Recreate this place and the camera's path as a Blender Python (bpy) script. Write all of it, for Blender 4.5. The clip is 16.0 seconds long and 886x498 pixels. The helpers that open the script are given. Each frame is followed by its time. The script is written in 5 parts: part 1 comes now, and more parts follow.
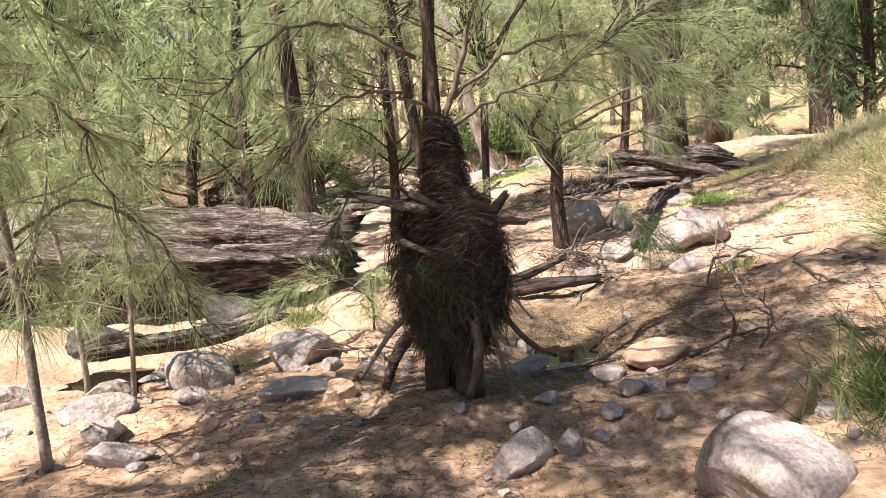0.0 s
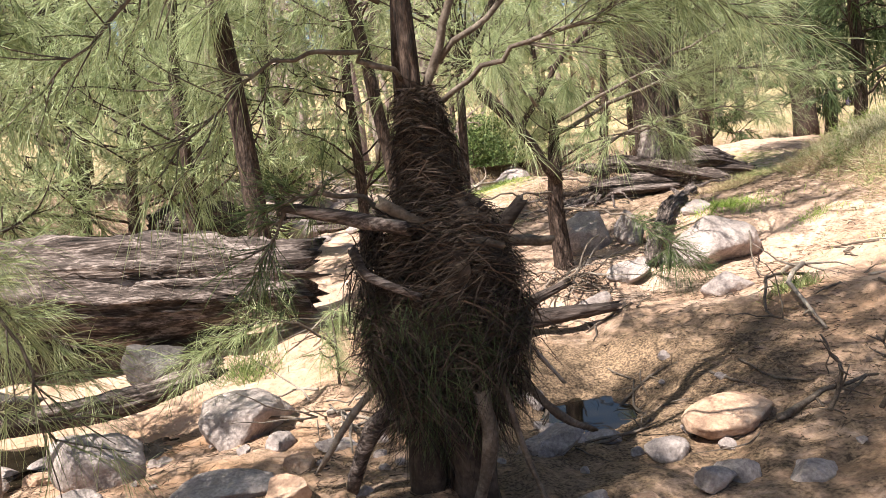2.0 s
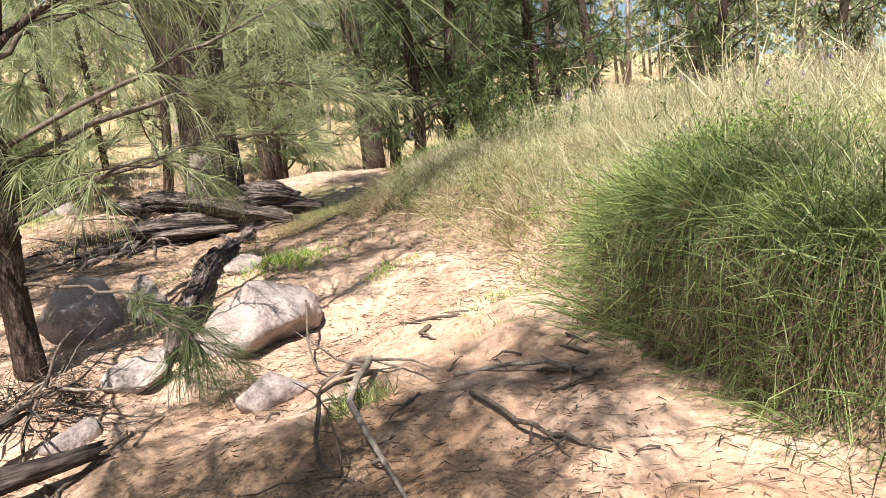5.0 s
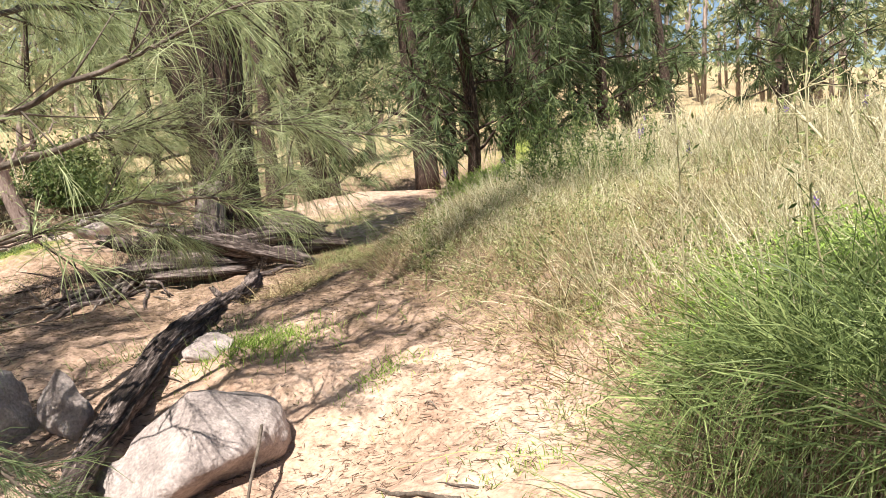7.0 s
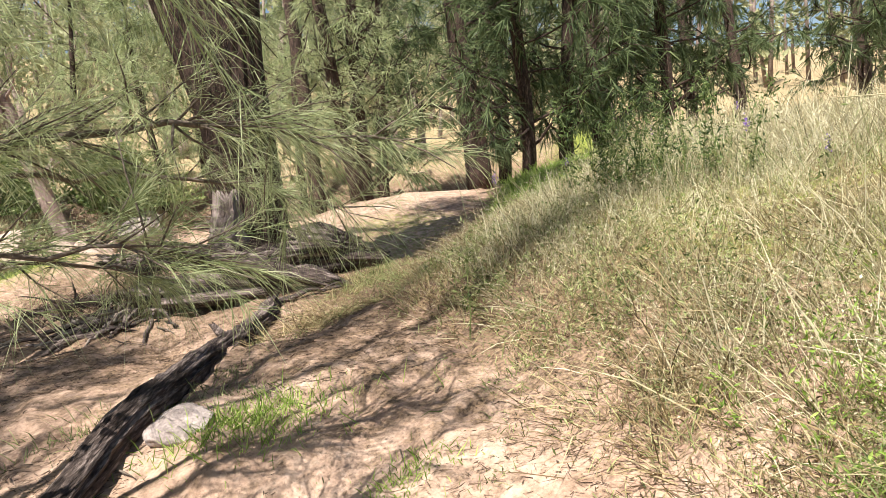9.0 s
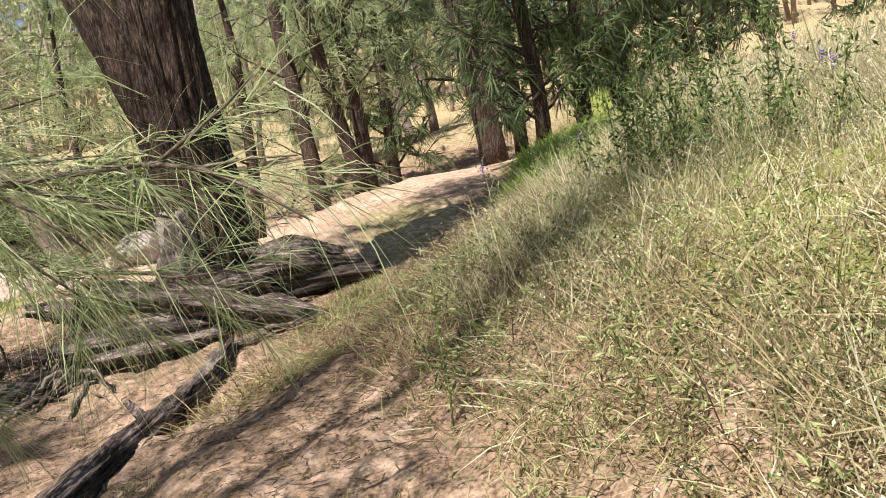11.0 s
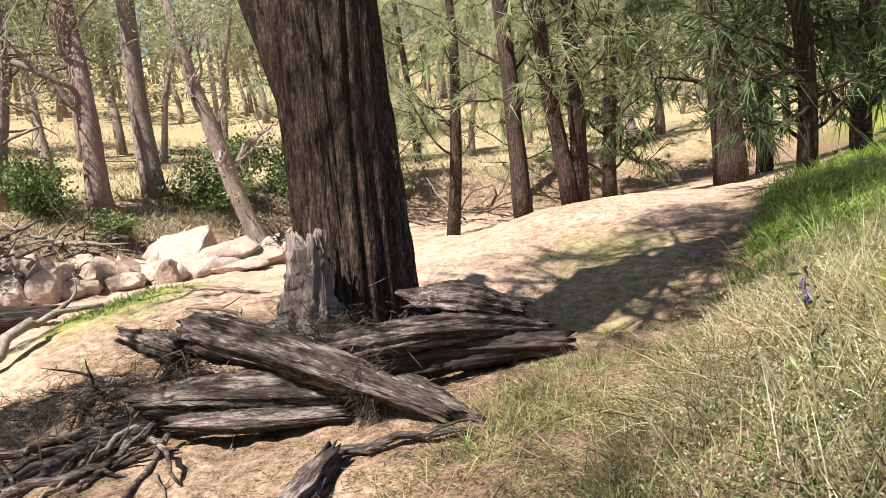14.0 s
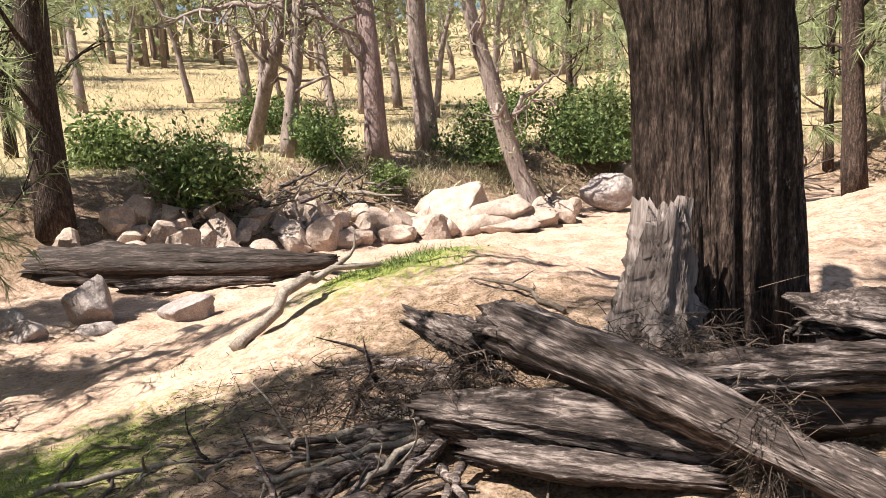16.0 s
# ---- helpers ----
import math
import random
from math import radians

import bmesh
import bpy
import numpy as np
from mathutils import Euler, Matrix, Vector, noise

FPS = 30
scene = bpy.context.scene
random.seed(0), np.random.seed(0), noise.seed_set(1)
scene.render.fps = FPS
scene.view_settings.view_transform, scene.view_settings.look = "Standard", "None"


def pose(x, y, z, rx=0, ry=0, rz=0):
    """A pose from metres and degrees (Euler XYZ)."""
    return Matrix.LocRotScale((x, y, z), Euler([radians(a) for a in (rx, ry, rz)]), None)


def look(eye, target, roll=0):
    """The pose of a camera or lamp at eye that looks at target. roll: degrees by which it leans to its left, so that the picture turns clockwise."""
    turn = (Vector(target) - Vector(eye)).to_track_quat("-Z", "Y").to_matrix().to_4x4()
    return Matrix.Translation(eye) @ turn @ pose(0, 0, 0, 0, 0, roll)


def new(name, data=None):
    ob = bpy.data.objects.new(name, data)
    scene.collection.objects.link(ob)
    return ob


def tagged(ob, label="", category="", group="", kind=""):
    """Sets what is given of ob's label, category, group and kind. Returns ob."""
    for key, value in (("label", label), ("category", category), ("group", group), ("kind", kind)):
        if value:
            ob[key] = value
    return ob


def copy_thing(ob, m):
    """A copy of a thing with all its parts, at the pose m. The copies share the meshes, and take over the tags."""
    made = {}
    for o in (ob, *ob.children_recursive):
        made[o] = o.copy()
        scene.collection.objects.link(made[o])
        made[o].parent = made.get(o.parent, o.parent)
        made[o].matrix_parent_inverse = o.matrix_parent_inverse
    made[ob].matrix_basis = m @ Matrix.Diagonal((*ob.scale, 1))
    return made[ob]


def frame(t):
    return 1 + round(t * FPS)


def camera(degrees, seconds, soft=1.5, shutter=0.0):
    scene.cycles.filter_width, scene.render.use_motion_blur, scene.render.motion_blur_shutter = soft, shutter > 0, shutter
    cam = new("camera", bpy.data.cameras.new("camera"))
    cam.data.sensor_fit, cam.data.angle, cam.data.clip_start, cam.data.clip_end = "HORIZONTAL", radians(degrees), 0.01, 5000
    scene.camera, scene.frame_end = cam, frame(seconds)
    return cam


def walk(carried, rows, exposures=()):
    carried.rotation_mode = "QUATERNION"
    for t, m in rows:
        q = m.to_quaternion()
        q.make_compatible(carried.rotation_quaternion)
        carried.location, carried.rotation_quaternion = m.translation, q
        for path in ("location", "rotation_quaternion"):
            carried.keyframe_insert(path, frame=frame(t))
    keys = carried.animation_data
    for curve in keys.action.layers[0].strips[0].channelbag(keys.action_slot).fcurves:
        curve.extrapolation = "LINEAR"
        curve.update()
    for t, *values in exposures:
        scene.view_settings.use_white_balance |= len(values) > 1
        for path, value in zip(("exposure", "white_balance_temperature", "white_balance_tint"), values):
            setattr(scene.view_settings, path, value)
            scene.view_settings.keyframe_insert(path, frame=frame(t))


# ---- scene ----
cam = camera(61.2, 16.0, soft=0.9)
METRES, EYE, TILT, LEAN, TURN = 12.0, 1.5, -8.0, 4.5, 0.0
ROWS = [
    (0.0, 0.0, 0.0, 0.0, 0.0, 0.0, -0.0),
    (0.5, -0.0001, 0.0249, 0.001, 2.52, -0.33, 1.03),
    (1.0, -0.0002, 0.0522, 0.0044, 1.82, 0.14, 1.7),
    (1.5, 0.0017, 0.0873, 0.0047, 0.28, 0.74, 1.78),
    (2.0, -0.0043, 0.1201, 0.0058, -2.03, 1.39, 2.02),
    (2.5, -0.0031, 0.1522, 0.0107, -6.11, 1.83, 2.74),
    (3.0, 0.0026, 0.181, 0.0157, -12.4, 1.73, 4.02),
    (3.5, 0.0103, 0.2049, 0.0202, -20.65, 1.36, 5.51),
    (4.0, 0.032, 0.2279, 0.0242, -30.05, 0.41, 7.01),
    (6.5, 0.1604, 0.3518, 0.0651, -33.23, 1.86, 5.3),
    (7.0, 0.1751, 0.3734, 0.081, -27.91, 2.33, 3.44),
    (7.5, 0.1864, 0.4002, 0.0861, -26.11, 2.73, 2.39),
    (8.0, 0.2069, 0.4172, 0.0904, -26.51, 2.03, 4.0),
    (8.5, 0.2162, 0.4419, 0.097, -24.62, 2.48, 2.99),
    (11.0, 0.3027, 0.5673, 0.1288, -21.29, 0.38, 9.67),
    (11.5, 0.3058, 0.5931, 0.1311, -25.8, 0.74, 7.88),
    (12.0, 0.3185, 0.6172, 0.137, -30.2, 1.93, 7.48),
    (12.5, 0.3364, 0.6406, 0.1499, -28.6, 2.35, 6.98),
    (13.0, 0.344, 0.6668, 0.1591, -22.99, 3.55, 5.15),
    (13.5, 0.3561, 0.6971, 0.1659, -14.07, 2.68, 3.33),
    (14.0, 0.354, 0.7251, 0.1726, -6.03, 1.09, 1.59),
    (14.5, 0.3422, 0.7506, 0.1757, -1.25, 0.63, 0.06),
    (15.0, 0.3364, 0.7835, 0.1786, 2.79, -0.24, -1.22),
    (15.5, 0.3228, 0.8131, 0.1797, 7.94, -1.26, -2.19),
    (16.0, 0.3065, 0.8408, 0.1791, 12.95, -2.03, -2.64),
]
EXPOSURES = [(0.0, 1.55), (3.0, 1.6), (4.0, 1.4), (7.0, 1.32), (12.0, 1.08), (13.0, 1.15), (16.0, 1.32)]
walk(cam, [(t, pose(0, 0, EYE, TILT, LEAN, TURN) @ pose(METRES * x, METRES * y, METRES * z, 90 + pitch, roll, yaw)) for t, x, y, z, yaw, pitch, roll in ROWS], EXPOSURES)

# ---- daylight: high sun over the walker's left shoulder, a clear sky ----
SUN_TO = Vector((-0.58, -0.5, 1.2)).normalized()
world = bpy.data.worlds.new("world")
scene.world = world
world.use_nodes = True
sky = world.node_tree.nodes.new("ShaderNodeTexSky")
sky.sky_type, sky.sun_disc = "NISHITA", False
sky.sun_elevation = math.asin(SUN_TO.z)
sky.sun_rotation = math.atan2(SUN_TO.x, SUN_TO.y)
backing = world.node_tree.nodes["Background"]
backing.inputs["Strength"].default_value = 0.05
world.node_tree.links.new(sky.outputs[0], backing.inputs["Color"])
sun = new("sun", bpy.data.lights.new("sun", "SUN"))
sun.data.energy, sun.data.angle, sun.data.color = 5.0, radians(0.55), (1.0, 0.95, 0.86)
sun.matrix_world = look(SUN_TO * 40, (0, 0, 0))


# ---- materials ----
def rgb(c):
    return (*c, 1.0)


def material(name, colours, scale=6.0, fine=60.0, rough=0.85, bump=0.3, bump_scale=40.0, stretch=(1, 1, 1), spread=0.12, through_light=0.0, island=0.0, spec=0.25):
    """Noise-mottled surface. colours: dark, middle, light. stretch: grain direction. through_light: share of light that passes a leaf."""
    m = bpy.data.materials.new(name)
    m.use_nodes = True
    t, n, l = m.node_tree, m.node_tree.nodes, m.node_tree.links
    bsdf, out = n["Principled BSDF"], n["Material Output"]
    co, mp = n.new("ShaderNodeTexCoord"), n.new("ShaderNodeMapping")
    mp.inputs["Scale"].default_value = stretch
    l.new(co.outputs["Object"], mp.inputs["Vector"])
    big, small = n.new("ShaderNodeTexNoise"), n.new("ShaderNodeTexNoise")
    for node, sc, det in ((big, scale, 5), (small, fine, 4)):
        node.inputs["Scale"].default_value, node.inputs["Detail"].default_value = sc, det
        node.inputs["Roughness"].default_value = 0.65
        l.new(mp.outputs[0], node.inputs["Vector"])
    mix = n.new("ShaderNodeMath")
    mix.operation = "MULTIPLY_ADD"
    mix.inputs[1].default_value = 0.45
    half = n.new("ShaderNodeMath")
    half.operation = "MULTIPLY"
    half.inputs[1].default_value = 0.55
    l.new(big.outputs["Fac"], half.inputs[0])
    l.new(small.outputs["Fac"], mix.inputs[0])
    l.new(half.outputs[0], mix.inputs[2])
    last = mix.outputs[0]
    if island:
        geo, add = n.new("ShaderNodeNewGeometry"), n.new("ShaderNodeMath")
        add.operation = "MULTIPLY_ADD"
        add.inputs[1].default_value = island
        l.new(geo.outputs["Random Per Island"], add.inputs[0])
        shift = n.new("ShaderNodeMath")
        shift.operation = "SUBTRACT"
        shift.inputs[1].default_value = island / 2
        l.new(last, shift.inputs[0])
        l.new(shift.outputs[0], add.inputs[2])
        last = add.outputs[0]
    ramp = n.new("ShaderNodeValToRGB")
    ramp.color_ramp.elements[0].position, ramp.color_ramp.elements[1].position = 0.5 - spread, 0.5 + spread
    ramp.color_ramp.elements[0].color, ramp.color_ramp.elements[1].color = rgb(colours[0]), rgb(colours[2])
    ramp.color_ramp.elements.new(0.5).color = rgb(colours[1])
    l.new(last, ramp.inputs[0])
    l.new(ramp.outputs[0], bsdf.inputs["Base Color"])
    bsdf.inputs["Roughness"].default_value = rough
    bsdf.inputs["Specular IOR Level"].default_value = spec
    if bump:
        rel, b = n.new("ShaderNodeTexNoise"), n.new("ShaderNodeBump")
        rel.inputs["Scale"].default_value, rel.inputs["Detail"].default_value = bump_scale, 6
        l.new(mp.outputs[0], rel.inputs["Vector"])
        b.inputs["Strength"].default_value, b.inputs["Distance"].default_value = bump, 0.03
        l.new(rel.outputs["Fac"], b.inputs["Height"])
        l.new(b.outputs[0], bsdf.inputs["Normal"])
    if through_light:
        thin, both = n.new("ShaderNodeBsdfTranslucent"), n.new("ShaderNodeMixShader")
        l.new(ramp.outputs[0], thin.inputs["Color"])
        both.inputs[0].default_value = through_light
        l.new(bsdf.outputs[0], both.inputs[1])
        l.new(thin.outputs[0], both.inputs[2])
        l.new(both.outputs[0], out.inputs["Surface"])
    return m


def ground_material():
    """Pale pink sand with litter, moss and dry grass where the land carries them (colour attribute: litter, green, straw)."""
    m = material("sandy_ground", ((0.21, 0.135, 0.10), (0.43, 0.30, 0.23), (0.54, 0.41, 0.335)), scale=1.6, fine=26, bump=1.0, bump_scale=16, spread=0.15, rough=0.95, spec=0.1)
    n, l = m.node_tree.nodes, m.node_tree.links
    bsdf = n["Principled BSDF"]
    base = bsdf.inputs["Base Color"].links[0].from_socket
    att = n.new("ShaderNodeVertexColor")
    att.layer_name = "cover"
    parts = n.new("ShaderNodeSeparateColor")
    l.new(att.outputs["Color"], parts.inputs[0])
    co = n.new("ShaderNodeTexCoord")
    rusty, amount, stain = n.new("ShaderNodeTexNoise"), n.new("ShaderNodeMath"), n.new("ShaderNodeMix")
    rusty.inputs["Scale"].default_value, rusty.inputs["Detail"].default_value = 1.7, 6
    spread_out = n.new("ShaderNodeMapRange")
    spread_out.inputs["From Min"].default_value, spread_out.inputs["From Max"].default_value = 0.32, 0.62
    amount.operation, stain.data_type = "MULTIPLY", "RGBA"
    stain.inputs[7].default_value = rgb((0.30, 0.17, 0.095))
    l.new(co.outputs["Object"], rusty.inputs["Vector"])
    l.new(rusty.outputs["Fac"], spread_out.inputs["Value"])
    l.new(spread_out.outputs[0], amount.inputs[0])
    l.new(att.outputs["Alpha"], amount.inputs[1])
    l.new(amount.outputs[0], stain.inputs[0])
    l.new(base, stain.inputs[6])
    base = stain.outputs[2]
    grit, dark, grain_mix = n.new("ShaderNodeTexNoise"), n.new("ShaderNodeMapRange"), n.new("ShaderNodeMix")
    grit.inputs["Scale"].default_value, grit.inputs["Detail"].default_value, grit.inputs["Roughness"].default_value = 30, 9, 0.8
    dark.inputs["From Min"].default_value, dark.inputs["From Max"].default_value, dark.inputs["To Max"].default_value = 0.55, 0.66, 0.75
    grain_mix.data_type = "RGBA"
    grain_mix.inputs[7].default_value = rgb((0.13, 0.08, 0.055))
    l.new(co.outputs["Object"], grit.inputs["Vector"])
    l.new(grit.outputs["Fac"], dark.inputs["Value"])
    l.new(dark.outputs[0], grain_mix.inputs[0])
    l.new(base, grain_mix.inputs[6])
    base = grain_mix.outputs[2]
    for channel, sc, low, tone_a, tone_b in (("Red", 9.0, 0.35, (0.075, 0.05, 0.035), (0.25, 0.17, 0.11)),
                                             ("Green", 14.0, 0.4, (0.09, 0.12, 0.02), (0.25, 0.27, 0.07)),
                                             ("Blue", 3.0, 0.3, (0.23, 0.165, 0.095), (0.45, 0.355, 0.21))):
        speck, tone = n.new("ShaderNodeTexNoise"), n.new("ShaderNodeTexNoise")
        speck.inputs["Scale"].default_value, speck.inputs["Detail"].default_value, speck.inputs["Roughness"].default_value = sc, 8, 0.7
        tone.inputs["Scale"].default_value, tone.inputs["Detail"].default_value = sc * 7, 4
        l.new(co.outputs["Object"], speck.inputs["Vector"])
        l.new(co.outputs["Object"], tone.inputs["Vector"])
        ramp, two = n.new("ShaderNodeValToRGB"), n.new("ShaderNodeMath")
        ramp.color_ramp.elements[0].position, ramp.color_ramp.elements[1].position = 0.38, 0.62
        ramp.color_ramp.elements[0].color, ramp.color_ramp.elements[1].color = rgb(tone_a), rgb(tone_b)
        l.new(tone.outputs["Fac"], ramp.inputs[0])
        two.operation = "ADD"
        l.new(speck.outputs["Fac"], two.inputs[0])
        l.new(parts.outputs[channel], two.inputs[1])
        edge = n.new("ShaderNodeMapRange")
        edge.inputs["From Min"].default_value, edge.inputs["From Max"].default_value = 0.88, 1.12
        l.new(two.outputs[0], edge.inputs["Value"])
        mix = n.new("ShaderNodeMix")
        mix.data_type = "RGBA"
        l.new(edge.outputs[0], mix.inputs[0])
        l.new(base, mix.inputs[6])
        l.new(ramp.outputs[0], mix.inputs[7])
        base = mix.outputs[2]
    l.new(base, bsdf.inputs["Base Color"])
    return m


def water_material():
    m = bpy.data.materials.new("still_water")
    m.use_nodes = True
    n, l = m.node_tree.nodes, m.node_tree.links
    b = n["Principled BSDF"]
    b.inputs["Base Color"].default_value = rgb((0.014, 0.011, 0.007))
    b.inputs["Roughness"].default_value = 0.04
    b.inputs["IOR"].default_value = 1.33
    rip, bump = n.new("ShaderNodeTexNoise"), n.new("ShaderNodeBump")
    rip.inputs["Scale"].default_value = 9
    bump.inputs["Strength"].default_value, bump.inputs["Distance"].default_value = 0.05, 0.02
    l.new(rip.outputs["Fac"], bump.inputs["Height"])
    l.new(bump.outputs[0], b.inputs["Normal"])
    return m


SAND = ground_material()
WATER = water_material()
BARK = material("fissured_bark", ((0.008, 0.005, 0.004), (0.042, 0.026, 0.020), (0.14, 0.095, 0.076)), scale=30, fine=110, bump=1.0, bump_scale=48, stretch=(1, 1, 0.24), spread=0.13)
GUM_BARK = material("pale_gum_bark", ((0.10, 0.07, 0.06), (0.25, 0.19, 0.17), (0.42, 0.35, 0.31)), scale=6, fine=40, bump=0.6, bump_scale=18, stretch=(1, 1, 0.3), spread=0.16)
TWIG = material("thin_grey_brown_bark", ((0.05, 0.036, 0.028), (0.11, 0.085, 0.068), (0.22, 0.18, 0.15)), scale=12, fine=60, bump=0.3, spread=0.16)
PALE_TWIG = material("bleached_twig", ((0.10, 0.08, 0.065), (0.22, 0.18, 0.15), (0.38, 0.33, 0.285)), scale=12, fine=60, bump=0.3, spread=0.16)
LOG = material("weathered_grey_wood", ((0.010, 0.007, 0.006), (0.072, 0.053, 0.047), (0.30, 0.24, 0.22)), scale=16, fine=75, bump=1.0, bump_scale=34, stretch=(1, 1, 1), spread=0.12)
DARK_LOG = material("charred_dark_wood", ((0.010, 0.008, 0.007), (0.040, 0.029, 0.025), (0.14, 0.105, 0.095)), scale=8, fine=40, bump=1.0, bump_scale=26, spread=0.16)
ROCK = material("pinkish_granite", ((0.13, 0.105, 0.10), (0.29, 0.24, 0.225), (0.47, 0.405, 0.38)), scale=5, fine=60, bump=1.0, bump_scale=14, spread=0.17, rough=0.9)
RED_ROCK = material("iron_stained_rock", ((0.22, 0.13, 0.09), (0.42, 0.27, 0.19), (0.58, 0.43, 0.33)), scale=4, fine=50, bump=0.7, bump_scale=18, spread=0.17, rough=0.9)
NEEDLE = material("she_oak_needles", ((0.13, 0.165, 0.07), (0.37, 0.425, 0.22), (0.64, 0.69, 0.44)), scale=1.5, fine=9, bump=0, spread=0.24, through_light=0.58, island=0.35, rough=0.6)
# Darker copy of NEEDLE: shade in deep crowns and low sprays painted in.
DARK_NEEDLE = material("darkened_needles", ((0.03, 0.045, 0.02), (0.085, 0.12, 0.05), (0.19, 0.23, 0.105)), scale=1.5, fine=9, bump=0, spread=0.24, through_light=0.35, island=0.35, rough=0.6)
FIBRE = material("matted_brown_root_fibre", ((0.012, 0.009, 0.007), (0.045, 0.031, 0.024), (0.13, 0.093, 0.073)), scale=5, fine=30, bump=0, spread=0.2, island=0.4)
LITTER = material("dry_brown_litter", ((0.04, 0.026, 0.018), (0.12, 0.08, 0.055), (0.28, 0.20, 0.145)), scale=5, fine=30, bump=0, spread=0.25, island=0.5)
STRAW = material("dry_straw_grass", ((0.24, 0.20, 0.115), (0.50, 0.445, 0.28), (0.74, 0.68, 0.50)), scale=0.8, fine=6, bump=0, spread=0.24, through_light=0.4, island=0.6, rough=0.7)
GRASS = material("fresh_green_grass", ((0.07, 0.095, 0.03), (0.235, 0.285, 0.105), (0.47, 0.50, 0.24)), scale=0.9, fine=6, bump=0, spread=0.24, through_light=0.45, island=0.6, rough=0.55)
LUSH = material("lush_green_grass", ((0.055, 0.08, 0.025), (0.165, 0.22, 0.075), (0.38, 0.44, 0.18)), scale=0.9, fine=6, bump=0, spread=0.22, through_light=0.4, island=0.4, rough=0.5)
LEAF = material("broad_dark_leaf", ((0.035, 0.06, 0.02), (0.11, 0.16, 0.05), (0.24, 0.30, 0.11)), scale=2, fine=9, bump=0, spread=0.24, through_light=0.3, island=0.4, rough=0.45)
GUM_LEAF = material("dull_gum_leaf", ((0.13, 0.15, 0.07), (0.30, 0.32, 0.17), (0.50, 0.50, 0.30)), scale=1.5, fine=9, bump=0, spread=0.24, through_light=0.35, island=0.4, rough=0.6)
FLOWER = material("violet_petal", ((0.10, 0.05, 0.28), (0.2, 0.1, 0.45), (0.3, 0.2, 0.6)), scale=8, fine=60, bump=0, through_light=0.3)
# Near-black rock: the shade under the huge log is put into its colour.
DARK_ROCK = material("shade_black_rock", ((0.02, 0.018, 0.017), (0.06, 0.052, 0.05), (0.15, 0.13, 0.12)), scale=4, fine=50, bump=0.8, bump_scale=18, spread=0.18, rough=0.6)
PINK_ROCK = material("pale_pink_rock", ((0.20, 0.145, 0.12), (0.38, 0.29, 0.24), (0.54, 0.43, 0.37)), scale=3.5, fine=30, bump=0.7, bump_scale=12, spread=0.17, rough=0.9)
PINK_BARK = material("pink_grey_bark", ((0.10, 0.065, 0.06), (0.24, 0.165, 0.15), (0.40, 0.30, 0.28)), scale=8, fine=50, bump=0.8, bump_scale=22, stretch=(1, 1, 0.25), spread=0.16)
PALE_WOOD = material("bleached_split_wood", ((0.06, 0.045, 0.04), (0.21, 0.165, 0.15), (0.42, 0.355, 0.335)), scale=10, fine=50, bump=1.0, bump_scale=30, stretch=(0.13, 1, 1), spread=0.17)


# ---- shape helpers ----
class Geo:
    """Collects vertices and faces of one mesh."""

    def __init__(self):
        self.v, self.f, self.n = [], [], 0

    def add(self, verts, *faces):
        verts = np.asarray(verts, float).reshape(-1, 3)
        self.v.append(verts)
        for f in faces:
            f = np.asarray(f, int)
            if f.size:
                self.f.append(f + self.n)
        self.n += len(verts)
        return self

    def mesh(self, name, mat, smooth=True):
        me = bpy.data.meshes.new(name)
        verts = np.concatenate(self.v) if self.v else np.zeros((0, 3))
        me.vertices.add(len(verts))
        me.vertices.foreach_set("co", verts.ravel())
        loops = np.concatenate([f.ravel() for f in self.f])
        sizes = np.concatenate([np.full(len(f), f.shape[1]) for f in self.f])
        starts = np.concatenate(([0], np.cumsum(sizes)[:-1]))
        me.loops.add(len(loops))
        me.loops.foreach_set("vertex_index", loops)
        me.polygons.add(len(sizes))
        me.polygons.foreach_set("loop_start", starts)
        me.polygons.foreach_set("use_smooth", np.full(len(sizes), smooth))
        me.update(calc_edges=True)
        me.materials.append(mat)
        return me


def part(name, geo, mat, parent=None, label="", smooth=True):
    """One mesh object, a part of its parent where one is given."""
    ob = new(name, geo.mesh(name, mat, smooth))
    if parent:
        ob.parent = parent
    return tagged(ob, label)


def thing(name, x, y, z, label, category, group="", rz=0.0, size=1.0, kind=""):
    """An Empty at the base of a thing."""
    ob = new(name)
    ob.empty_display_size = 0.1
    ob.matrix_basis = pose(x, y, z, 0, 0, rz) @ Matrix.Diagonal((size, size, size, 1))
    return tagged(ob, label, category, group, kind)


def high(x, y):
    return float(land(x, y))


def unit(v):
    v = np.asarray(v, float)
    return v / np.maximum(np.linalg.norm(v, axis=-1, keepdims=True), 1e-9)


def smooth_path(points, k):
    """A rounded line of k points through a few corners (Catmull-Rom)."""
    p = np.asarray(points, float)
    p = np.vstack([2 * p[0] - p[1], p, 2 * p[-1] - p[-2]])
    out = []
    for u in np.linspace(0, len(p) - 3 - 1e-6, k):
        i, t = int(u), u - int(u)
        a, b, c, d = p[i:i + 4]
        out.append(0.5 * (2 * b + (c - a) * t + (2 * a - 5 * b + 4 * c - d) * t * t + (3 * b - a - 3 * c + d) * t ** 3))
    return np.array(out)


